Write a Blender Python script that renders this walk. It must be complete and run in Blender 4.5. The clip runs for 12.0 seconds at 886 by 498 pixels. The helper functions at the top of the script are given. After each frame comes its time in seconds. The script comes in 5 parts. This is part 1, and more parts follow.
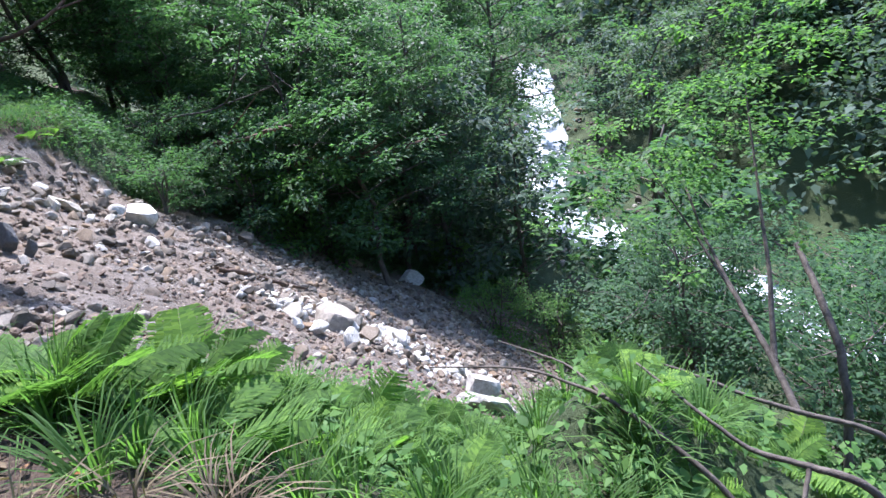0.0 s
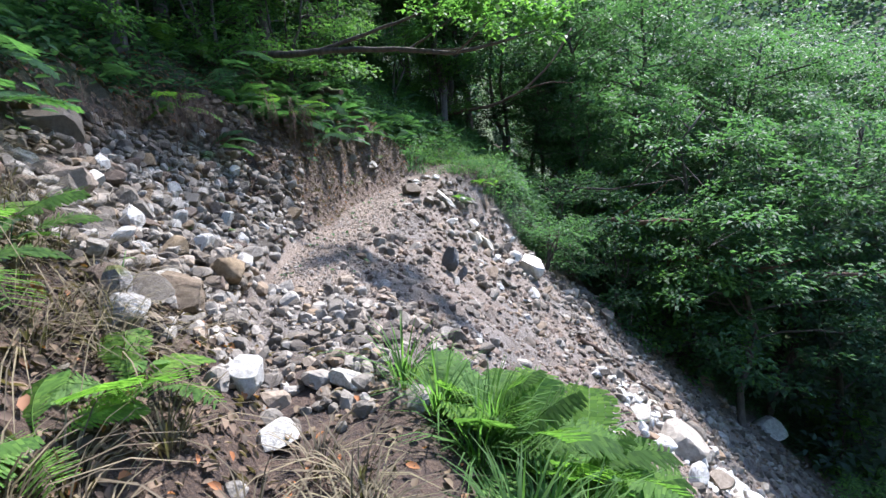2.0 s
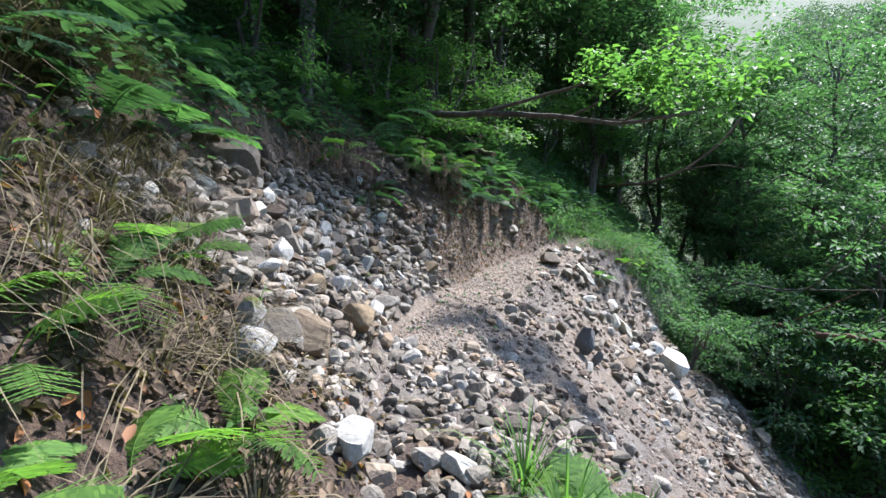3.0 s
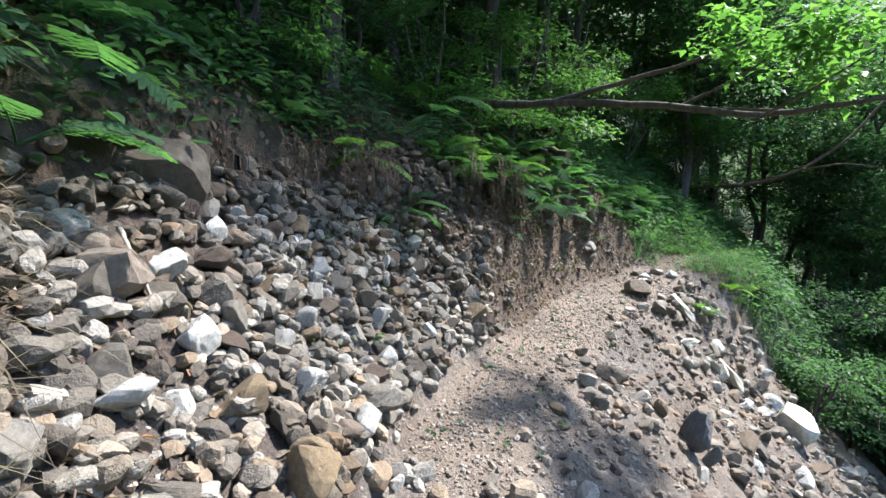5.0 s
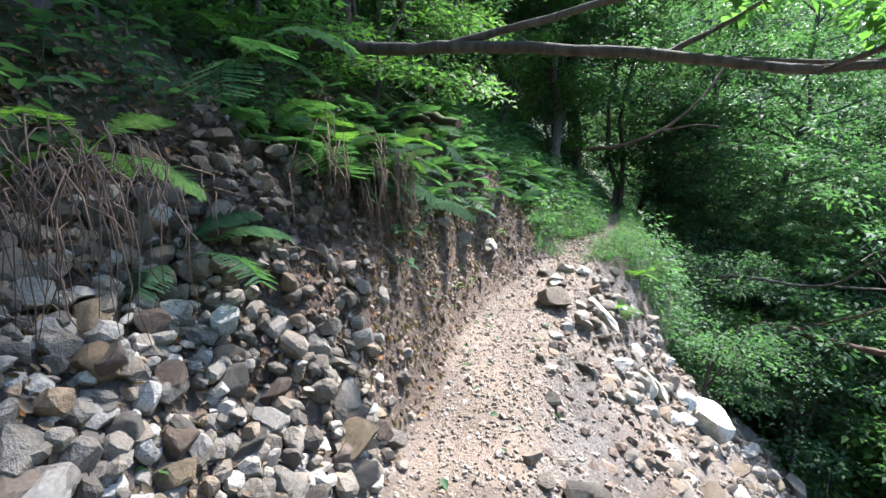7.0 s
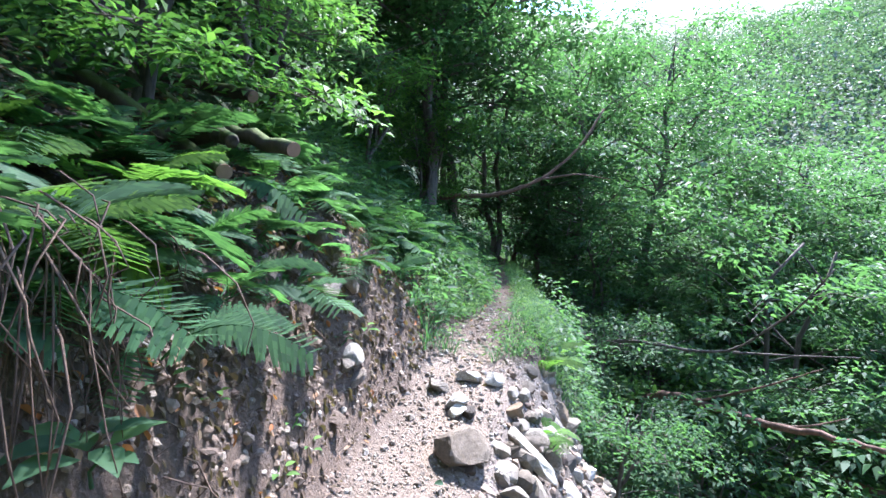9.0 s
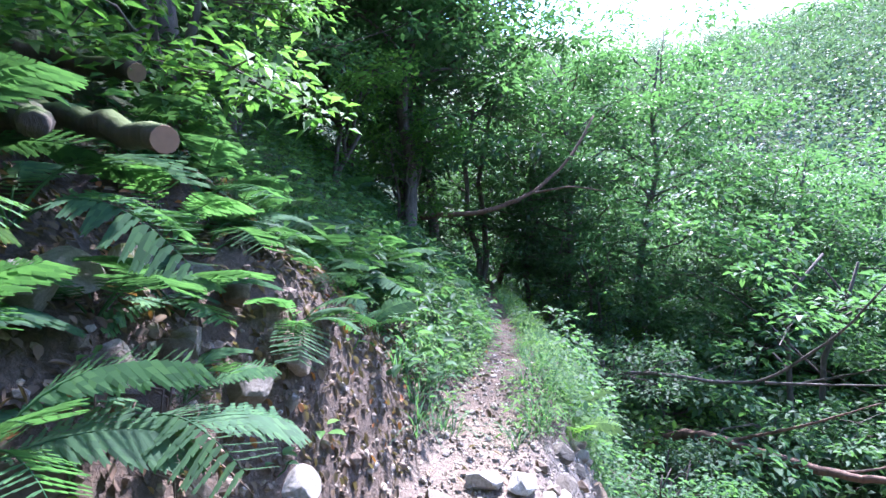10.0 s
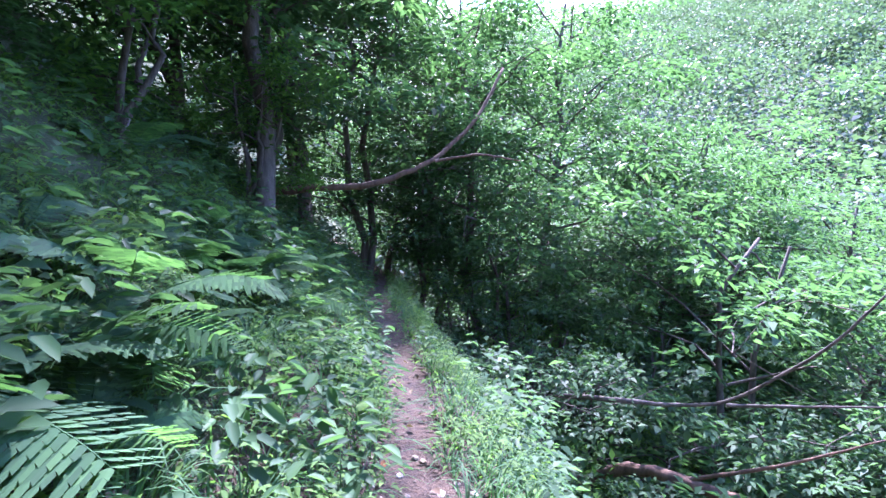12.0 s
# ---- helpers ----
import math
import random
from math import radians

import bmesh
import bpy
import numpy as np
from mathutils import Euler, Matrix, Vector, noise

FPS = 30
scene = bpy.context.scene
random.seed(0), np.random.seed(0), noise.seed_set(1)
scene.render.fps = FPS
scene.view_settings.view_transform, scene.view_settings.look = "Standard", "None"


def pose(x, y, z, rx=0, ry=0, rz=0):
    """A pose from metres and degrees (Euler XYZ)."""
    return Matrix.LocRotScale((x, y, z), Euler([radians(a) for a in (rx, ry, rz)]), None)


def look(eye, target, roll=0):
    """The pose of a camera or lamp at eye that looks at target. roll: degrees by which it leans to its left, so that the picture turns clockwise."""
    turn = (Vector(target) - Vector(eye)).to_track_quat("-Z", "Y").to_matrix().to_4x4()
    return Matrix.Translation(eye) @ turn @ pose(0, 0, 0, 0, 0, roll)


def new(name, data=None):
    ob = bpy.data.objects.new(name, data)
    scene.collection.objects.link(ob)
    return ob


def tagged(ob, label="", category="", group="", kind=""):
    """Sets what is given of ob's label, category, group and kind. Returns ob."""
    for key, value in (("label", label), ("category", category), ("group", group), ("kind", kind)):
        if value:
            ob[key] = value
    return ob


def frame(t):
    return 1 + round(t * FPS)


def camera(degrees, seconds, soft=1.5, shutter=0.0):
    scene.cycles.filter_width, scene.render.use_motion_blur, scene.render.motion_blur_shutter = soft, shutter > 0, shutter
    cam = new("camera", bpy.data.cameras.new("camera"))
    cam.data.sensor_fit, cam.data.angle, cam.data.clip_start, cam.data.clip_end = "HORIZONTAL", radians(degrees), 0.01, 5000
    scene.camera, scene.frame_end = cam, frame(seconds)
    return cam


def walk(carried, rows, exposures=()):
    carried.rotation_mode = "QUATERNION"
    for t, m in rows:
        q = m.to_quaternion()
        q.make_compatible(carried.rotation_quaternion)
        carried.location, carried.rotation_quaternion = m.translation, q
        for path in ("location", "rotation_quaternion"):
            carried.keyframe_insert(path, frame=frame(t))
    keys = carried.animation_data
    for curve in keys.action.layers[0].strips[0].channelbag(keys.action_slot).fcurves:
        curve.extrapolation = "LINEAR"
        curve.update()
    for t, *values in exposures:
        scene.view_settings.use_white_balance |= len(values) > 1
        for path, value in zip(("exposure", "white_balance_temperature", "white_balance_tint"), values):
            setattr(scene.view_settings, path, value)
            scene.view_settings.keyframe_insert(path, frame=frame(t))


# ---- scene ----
cam = camera(82.1, 12.0)
PATH = [
    (0, (0.416, -0.877, 1.187), (0.669, 0.915, 0.334), -9.3),
    (0.5, (0.203, -0.744, 1.152), (0.2, 1.092, 0.359), -6.9),
    (1, (0.064, -0.645, 1.126), (-0.264, 1.195, 0.414), -5.3),
    (1.5, (-0.056, -0.661, 1.215), (-0.7, 1.134, 0.612), -4.6),
    (2, (-0.151, -0.739, 1.284), (-1.126, 0.95, 0.841), -2.0),
    (2.5, (-0.247, -0.754, 1.294), (-1.508, 0.771, 1.002), 2.0),
    (3, (-0.387, -0.556, 1.266), (-1.785, 0.859, 1.057), 4.3),
    (3.5, (-0.732, -0.231, 1.337), (-2.174, 1.148, 1.195), 5.3),
    (3.7, (-0.825, -0.163, 1.382), (-2.263, 1.221, 1.248), 4.6),
    (5.3, (-1.618, 0.793, 1.586), (-3.201, 1.974, 1.265), 4.5),
    (5.5, (-1.797, 0.901, 1.654), (-3.343, 2.114, 1.283), 3.0),
    (6, (-2.186, 1.214, 1.679), (-3.581, 2.576, 1.236), 4.0),
    (6.5, (-2.543, 1.536, 1.761), (-3.835, 2.995, 1.312), 3.3),
    (7, (-3.016, 1.909, 1.729), (-4.162, 3.505, 1.354), 3.7),
    (7.5, (-3.323, 2.291, 1.683), (-4.289, 4.009, 1.344), 4.2),
    (7.7, (-3.457, 2.522, 1.681), (-4.356, 4.28, 1.366), 4.1),
    (9.3, (-4.287, 4.125, 1.792), (-4.985, 5.995, 1.661), 5.0),
    (9.5, (-4.407, 4.368, 1.757), (-5.1, 6.241, 1.653), 4.1),
    (10, (-4.663, 4.929, 1.801), (-5.308, 6.82, 1.71), 3.2),
    (10.5, (-4.892, 5.545, 1.827), (-5.46, 7.46, 1.722), 2.5),
    (11, (-5.102, 6.112, 1.88), (-5.589, 8.047, 1.741), 2.0),
    (11.5, (-5.185, 6.747, 1.9), (-5.506, 8.714, 1.731), 2.0),
    (12, (-5.328, 7.348, 1.925), (-5.526, 9.33, 1.745), 3.6),
]
walk(cam, [(t, look(eye, target, roll)) for t, eye, target, roll in PATH],
     exposures=[(0, 2.2, 5700, 23), (3.7, 2.2, 6000, 14), (5.3, 2.3, 6100, 13), (7.7, 2.85, 5900, 17), (9.3, 3.1, 5500, 24), (12, 3.6, 5300, 46)])

# ---- world, sun ----
SUN_AZ, SUN_EL = radians(2), radians(54)
world = bpy.data.worlds.new("sky")
scene.world = world
world.use_nodes = True
sky = world.node_tree.nodes.new("ShaderNodeTexSky")
sky.sky_type = "NISHITA"
sky.sun_disc = False
sky.sun_elevation, sky.sun_rotation = SUN_EL, SUN_AZ
sky.air_density, sky.dust_density = 1.0, 0.4
world.node_tree.nodes["Background"].inputs[1].default_value = 0.15
world.node_tree.links.new(sky.outputs[0], world.node_tree.nodes["Background"].inputs[0])
sun = new("sun", bpy.data.lights.new("sun", "SUN"))
sun.data.energy, sun.data.angle, sun.data.color = 3.7, radians(2.5), (1.0, 0.96, 0.88)
sun_way = Vector((math.sin(SUN_AZ) * math.cos(SUN_EL), math.cos(SUN_AZ) * math.cos(SUN_EL), math.sin(SUN_EL)))
sun.matrix_world = look(sun_way * 60, (0, 0, 0))

# ---- materials ----


class Nodes:
    """A short way to write node materials."""

    def __init__(self, name):
        self.m = bpy.data.materials.new(name)
        self.m.use_nodes = True
        self.t = self.m.node_tree
        self.t.nodes.clear()
        self.out = self.t.nodes.new("ShaderNodeOutputMaterial")

    def add(self, kind, **values):
        n = self.t.nodes.new("ShaderNode" + kind)
        for k, v in values.items():
            if k == "props":
                for a, b in v.items():
                    setattr(n, a, b)
                continue
            socket = n.inputs[int(k[1:])] if k[0] == "i" and k[1:].isdigit() else n.inputs[k.replace("_", " ")]
            if isinstance(v, bpy.types.NodeSocket):
                self.t.links.new(v, socket)
            else:
                socket.default_value = v
        return n

    def noise(self, scale, detail=4, rough=0.6, vec=None):
        n = self.add("TexNoise", Scale=scale, Detail=detail, Roughness=rough)
        self.t.links.new(vec or self.coords(), n.inputs["Vector"])
        return n.outputs[0]

    def coords(self):
        if not hasattr(self, "co"):
            self.co = self.add("TexCoord").outputs["Object"]
        return self.co

    def ramp(self, fac, *stops):
        n = self.add("ValToRGB", Fac=fac)
        e = n.color_ramp.elements
        while len(e) < len(stops):
            e.new(0.5)
        for k, (p, c) in enumerate(stops):
            e[k].position = p
            e[k].color = (*c, 1) if len(c) == 3 else c
        return n.outputs[0]

    def mix(self, fac, a, b, mode="MIX"):
        n = self.add("Mix", props={"data_type": "RGBA", "blend_type": mode})
        for k, v in ((0, fac), (6, a), (7, b)):
            if isinstance(v, bpy.types.NodeSocket):
                self.t.links.new(v, n.inputs[k])
            else:
                n.inputs[k].default_value = v if k == 0 else (*v, 1)
        return n.outputs[2]

    def bump(self, height, strength, distance):
        return self.add("Bump", Height=height, Strength=strength, Distance=distance).outputs[0]

    def surface(self, shader):
        self.t.links.new(shader.outputs[0], self.out.inputs[0])
        return self.m


def leaf_material(name, dark, mid, light, glow=0.45, rough=0.62, fleck=None, own=False):
    """A thin leaf: matt front, light shining through, a soft gloss; every leaf has its own tint."""
    n = Nodes(name)
    rnd = n.add("NewGeometry").outputs["Random Per Island"]
    col = n.ramp(rnd, (0.0, dark), (0.55, mid), (1.0, light))
    if fleck:
        col = n.ramp(rnd, (0.0, dark), (0.5, mid), (0.93, light), (0.96, fleck))
    big = n.noise(0.9, 2, 0.5)
    col = n.mix(n.ramp(big, (0.35, (0, 0, 0)), (0.7, (1, 1, 1))), col, n.mix(1.0, col, (0.75, 0.85, 0.7), "MULTIPLY"))
    if own:
        tint = n.ramp(n.add("ObjectInfo").outputs["Random"], (0.0, (0.5, 0.56, 0.5)), (0.6, (1.0, 1.0, 1.0)), (1.0, (1.4, 1.25, 0.95)))
        col = n.mix(1.0, col, tint, "MULTIPLY")
    # grey veil over all leaf colours, in place of haze in the air
    col = n.mix(0.22, col, (0.12, 0.135, 0.115))
    d = n.add("BsdfPrincipled", Base_Color=col, Roughness=rough)
    d.inputs["Specular IOR Level"].default_value = 0.08
    warm = n.mix(1.0, col, (1.3, 1.6, 0.7), "MULTIPLY")
    tr = n.add("BsdfTranslucent", Color=warm)
    return n.surface(n.add("MixShader", Fac=glow, i1=d.outputs[0], i2=tr.outputs[0]))


def stone_material(name, dark, mid, light, tan, scale=1.0, patches=False):
    """Rough weathered stone: a tint for each piece, mottling, speckle and dust."""
    n = Nodes(name)
    rnd = n.add("NewGeometry").outputs["Random Per Island"]
    own = n.add("ObjectInfo").outputs["Random"]
    pick = n.add("Math", i0=rnd, i1=own, props={"operation": "ADD"})
    pick = n.add("Math", i0=pick.outputs[0], props={"operation": "FRACT"}).outputs[0]
    base = n.ramp(pick, (0.0, dark), (0.42, mid), (0.74, light), (0.86, tan), (1.0, mid))
    mot = n.noise(9 * scale, 6, 0.65)
    spk = n.noise(70 * scale, 3, 0.7)
    if patches:
        place = n.noise(0.8, 4, 0.6, n.add("NewGeometry").outputs["Position"])
        base = n.mix(n.ramp(place, (0.38, (0, 0, 0)), (0.6, (1, 1, 1))), n.mix(1.0, base, (0.55, 0.49, 0.42), "MULTIPLY"), base)
    col = n.mix(n.ramp(mot, (0.3, (0, 0, 0)), (0.72, (1, 1, 1))), n.mix(1.0, base, (0.62, 0.6, 0.55), "MULTIPLY"), n.mix(1.0, base, (1.25, 1.23, 1.18), "MULTIPLY"))
    col = n.mix(n.ramp(spk, (0.42, (0, 0, 0)), (0.62, (0.5, 0.5, 0.5))), col, n.mix(1.0, col, (0.5, 0.5, 0.5), "MULTIPLY"))
    p = n.add("BsdfPrincipled", Base_Color=col, Roughness=0.88)
    both = n.add("Math", i0=mot, i1=spk, props={"operation": "MULTIPLY_ADD"})
    both.inputs[2].default_value = 0.0
    n.t.links.new(n.bump(both.outputs[0], 0.9, 0.02), p.inputs["Normal"])
    return n.surface(p)


def bark_material(name, dark, light, moss=None):
    n = Nodes(name)
    mp = n.add("Mapping", Vector=n.coords())
    mp.inputs["Scale"].default_value = (1, 1, 0.25)
    g = n.noise(14, 6, 0.7, mp.outputs[0])
    col = n.mix(n.ramp(g, (0.35, (0, 0, 0)), (0.7, (1, 1, 1))), dark, light)
    if moss:
        m = n.noise(3.5, 5, 0.6)
        up = n.add("SeparateXYZ", Vector=n.add("NewGeometry").outputs["Normal"]).outputs[2]
        s = n.add("Math", i0=m, i1=up, props={"operation": "MULTIPLY_ADD"})
        s.inputs[2].default_value = 0.12
        col = n.mix(n.ramp(s.outputs[0], (0.3, (0, 0, 0)), (0.5, (1, 1, 1))), col, moss)
    p = n.add("BsdfPrincipled", Base_Color=col, Roughness=0.9)
    n.t.links.new(n.bump(g, 0.8, 0.02), p.inputs["Normal"])
    return n.surface(p)


def ground_material():
    """Soil with litter, grey scree dust and the tan tread, by the cover attribute."""
    n = Nodes("earth")
    cover = n.add("SeparateColor", Color=n.add("Attribute", props={"attribute_name": "cover"}).outputs[0])
    fine, mid, big = n.noise(60, 5, 0.7), n.noise(11, 6, 0.65), n.noise(1.6, 5, 0.6)
    soil = n.mix(n.ramp(mid, (0.35, (0, 0, 0)), (0.65, (1, 1, 1))), (0.026, 0.016, 0.011), (0.078, 0.049, 0.031))
    soil = n.mix(n.ramp(fine, (0.5, (0, 0, 0)), (0.75, (1, 1, 1))), soil, (0.14, 0.088, 0.055))
    grey = n.mix(n.ramp(mid, (0.3, (0, 0, 0)), (0.7, (1, 1, 1))), (0.06, 0.05, 0.041), (0.155, 0.135, 0.115))
    grey = n.mix(n.ramp(fine, (0.45, (0, 0, 0)), (0.7, (1, 1, 1))), grey, (0.25, 0.22, 0.19))
    grey = n.mix(n.ramp(big, (0.36, (0, 0, 0)), (0.56, (1, 1, 1))), n.mix(1.0, grey, (0.5, 0.43, 0.36), "MULTIPLY"), grey)
    tan = n.mix(n.ramp(fine, (0.3, (0, 0, 0)), (0.7, (1, 1, 1))), (0.13, 0.094, 0.066), (0.29, 0.222, 0.162))
    col = n.mix(cover.outputs[0], soil, grey)
    jit = n.add("Math", i0=cover.outputs[1], i1=n.ramp(big, (0.3, (0.4, 0.4, 0.4)), (0.6, (1, 1, 1))), props={"operation": "MULTIPLY"})
    col = n.mix(jit.outputs[0], col, tan)
    moss = n.mix(mid, (0.02, 0.035, 0.012), (0.05, 0.075, 0.02))
    col = n.mix(cover.outputs[2], col, moss)
    p = n.add("BsdfPrincipled", Base_Color=col, Roughness=0.95)
    h = n.add("Math", i0=fine, i1=mid, props={"operation": "ADD"})
    n.t.links.new(n.bump(h.outputs[0], 1.0, 0.03), p.inputs["Normal"])
    return n.surface(p)


def plain(name, col, rough=0.8):
    n = Nodes(name)
    g = n.noise(25, 4, 0.6)
    c = n.mix(g, tuple(v * 0.7 for v in col), tuple(min(1, v * 1.3) for v in col))
    return n.surface(n.add("BsdfPrincipled", Base_Color=c, Roughness=rough))


def water_material():
    n = Nodes("white_water")
    mp = n.add("Mapping", Vector=n.coords())
    mp.inputs["Scale"].default_value = (1, 0.45, 1)
    a = n.noise(0.9, 8, 0.7, mp.outputs[0])
    col = n.mix(n.ramp(a, (0.38, (0, 0, 0)), (0.56, (1, 1, 1))), (0.10, 0.15, 0.16), (0.62, 0.66, 0.68))
    p = n.add("BsdfPrincipled", Base_Color=col, Roughness=0.5)
    n.t.links.new(n.bump(a, 1.0, 0.25), p.inputs["Normal"])
    return n.surface(p)


EARTH = ground_material()
STONE = stone_material("grey_stone", (0.085, 0.072, 0.058), (0.195, 0.174, 0.145), (0.38, 0.36, 0.325), (0.225, 0.16, 0.098), patches=True)
PALE = stone_material("pale_stone", (0.42, 0.41, 0.39), (0.52, 0.51, 0.48), (0.62, 0.61, 0.59), (0.50, 0.45, 0.36))
MOSSY_STONE = bark_material("mossy_stone", (0.12, 0.11, 0.1), (0.3, 0.29, 0.27), (0.11, 0.12, 0.02))
OCHRE = stone_material("ochre_stone", (0.17, 0.115, 0.065), (0.22, 0.155, 0.09), (0.30, 0.23, 0.14), (0.2, 0.14, 0.08))
SLATE = stone_material("dark_stone", (0.07, 0.07, 0.075), (0.11, 0.11, 0.115), (0.16, 0.16, 0.165), (0.13, 0.11, 0.09))
GRIT = stone_material("pale_grit", (0.14, 0.115, 0.09), (0.23, 0.195, 0.16), (0.38, 0.35, 0.31), (0.29, 0.215, 0.15))
EARTHY = stone_material("earthy_stone", (0.075, 0.05, 0.036), (0.145, 0.105, 0.078), (0.27, 0.22, 0.175), (0.2, 0.14, 0.095))
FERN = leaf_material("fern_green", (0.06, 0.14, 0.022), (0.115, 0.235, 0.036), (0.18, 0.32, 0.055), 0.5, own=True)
# the fern green again, darkened and blued for plants standing in shade
FERN_SHADE = leaf_material("shaded_fern_green", (0.032, 0.095, 0.045), (0.055, 0.15, 0.065), (0.09, 0.205, 0.08), 0.45, own=True)
GRASS = leaf_material("grass_green", (0.05, 0.12, 0.022), (0.085, 0.185, 0.034), (0.135, 0.25, 0.05), 0.5)
LEAF = leaf_material("broadleaf_green", (0.022, 0.066, 0.032), (0.042, 0.112, 0.05), (0.074, 0.165, 0.066), 0.5, 0.5)
LEAF_YOUNG = leaf_material("young_leaf_green", (0.055, 0.14, 0.03), (0.085, 0.20, 0.04), (0.14, 0.27, 0.05), 0.5, 0.5)
# leaf green paled towards blue-grey, so distance haze is in the colour
LEAF_HAZED = leaf_material("hazed_leaf_green", (0.036, 0.07, 0.056), (0.06, 0.105, 0.078), (0.09, 0.14, 0.098), 0.35, 0.6)
DEAD = leaf_material("dead_leaf", (0.06, 0.032, 0.022), (0.12, 0.066, 0.045), (0.24, 0.15, 0.10), 0.2, 0.7, (0.36, 0.12, 0.04))
STRAW = leaf_material("dry_straw", (0.07, 0.045, 0.028), (0.13, 0.088, 0.055), (0.24, 0.18, 0.11), 0.15, 0.7)
BARK = bark_material("grey_bark", (0.035, 0.028, 0.022), (0.12, 0.10, 0.08))
BARK_RED = bark_material("red_brown_bark", (0.06, 0.032, 0.02), (0.17, 0.10, 0.065))
MOSSY = bark_material("mossy_bark", (0.035, 0.025, 0.016), (0.085, 0.06, 0.038), (0.075, 0.105, 0.02))
STICK = bark_material("bleached_wood", (0.2, 0.17, 0.14), (0.42, 0.38, 0.33))
CUT = plain("fresh_cut_wood", (0.21, 0.12, 0.075))
ROOT = bark_material("root_brown", (0.05, 0.03, 0.02), (0.15, 0.095, 0.06))
WATER = water_material()

# ---- the lie of the land ----
TRAIL = np.array([(9.0, -9.5, -0.6), (5.0, -5.5, -0.3), (2.2, -2.6, -0.15), (0.6, -0.95, -0.12), (-0.7, -0.05, 0.0), (-1.75, 0.9, 0.06), (-2.6, 1.6, 0.1),
                  (-3.4, 2.42, 0.13), (-4.02, 3.4, 0.14), (-4.45, 4.4, 0.15), (-4.95, 5.5, 0.2), (-5.2, 6.4, 0.28), (-5.3, 7.4, 0.44), (-5.5, 8.9, 0.62),
                  (-5.85, 10.9, 0.5), (-6.35, 12.5, 0.52), (-7.0, 14.6, 0.45), (-7.6, 17.6, 0.2), (-9.5, 22.0, 0.3), (-14.0, 30.0, 0.5)])
SEG = np.diff(TRAIL[:, :2], axis=0)
SEG_L = np.hypot(SEG[:, 0], SEG[:, 1])
RUN = np.concatenate([[0], np.cumsum(SEG_L)])
RIVER = np.array([(30.0, -40.0, -15.0), (24.0, -5.0, -14.5), (20.5, 10.0, -14.2), (17.5, 20.0, -14.0), (14.8, 28.0, -14.0), (14.2, 35.0, -14.0), (17.0, 41.5, -13.0), (19.2, 47.5, -11.5),
                  (21.7, 54.5, -10.0), (25.7, 67.0, -7.5), (23.0, 80.0, -5.5), (8.0, 98.0, -3.0), (-25.0, 125.0, 2.0)])
RIVER_RUN = np.concatenate([[0], np.cumsum(np.hypot(*np.diff(RIVER[:, :2], axis=0).T))])


def smooth(a, b, x):
    k = np.clip((x - a) / (b - a), 0, 1)
    return k * k * (3 - 2 * k)


def off_line(line, x, y):
    """For points: how far along the line, and how far to its left, the nearest place on it lies."""
    best = np.full(x.shape, 1e9)
    along, side = np.zeros(x.shape), np.zeros(x.shape)
    run = 0.0
    for k in range(len(line) - 1):
        ax, ay = line[k][0], line[k][1]
        dx, dy = line[k + 1][0] - ax, line[k + 1][1] - ay
        n = math.hypot(dx, dy)
        f = np.clip(((x - ax) * dx + (y - ay) * dy) / (n * n), 0, 1)
        px, py = x - ax - f * dx, y - ay - f * dy
        d = np.hypot(px, py)
        s = np.where(dx * py - dy * px >= 0, d, -d)
        near = d < best
        best, along, side = np.where(near, d, best), np.where(near, run + f * n, along), np.where(near, s, side)
        run += n
    return along, side


def wave(x, y, size, seed):
    """Soft irregular waves from -1 to 1."""
    rng = np.random.RandomState(seed)
    v = np.zeros(x.shape)
    for k in range(7):
        a, p, f = rng.uniform(0, 2 * math.pi), rng.uniform(0, 2 * math.pi), rng.uniform(0.6, 1.7) / size
        v = v + np.sin((x * math.cos(a) + y * math.sin(a)) * 2 * math.pi * f + p)
    return v / 4.0


# edge between the slide and the green bank beyond it, and the ferny brow before it
EDGE_X, EDGE_Y = np.array([-6.0, -5.05, -4.85, -4.55, -3.9, -3.3, -2.1, -0.5, 2.5, 7.0]), np.array([7.5, 8.1, 9.2, 10.9, 13.6, 14.6, 15.7, 17.4, 19.4, 20.0])


def slide_mask(x, y):
    """1 on the bare slide of stones, 0 in the green."""
    s, u = off_line(TRAIL, x, y)
    w = wave(x, y, 1.6, 3) * 0.25
    beyond = smooth(0.25, -0.25, y - np.interp(x, EDGE_X, EDGE_Y) + w)
    brow = smooth(-0.25, 0.25, y - (1.3 + (x + 1.6) * 1.0) + w)
    brow = np.maximum(brow, smooth(-1.75, -2.0, x) * smooth(0.2, 0.6, y))
    top = smooth(1.6, 1.3, u + 0.6 * w)
    low = smooth(7.5, 5.5, x + w)
    start = smooth(RUN[5] - 0.1, RUN[5] + 0.5, s + w)
    return beyond * brow * top * low * np.where(u > -0.3, start, 1.0)


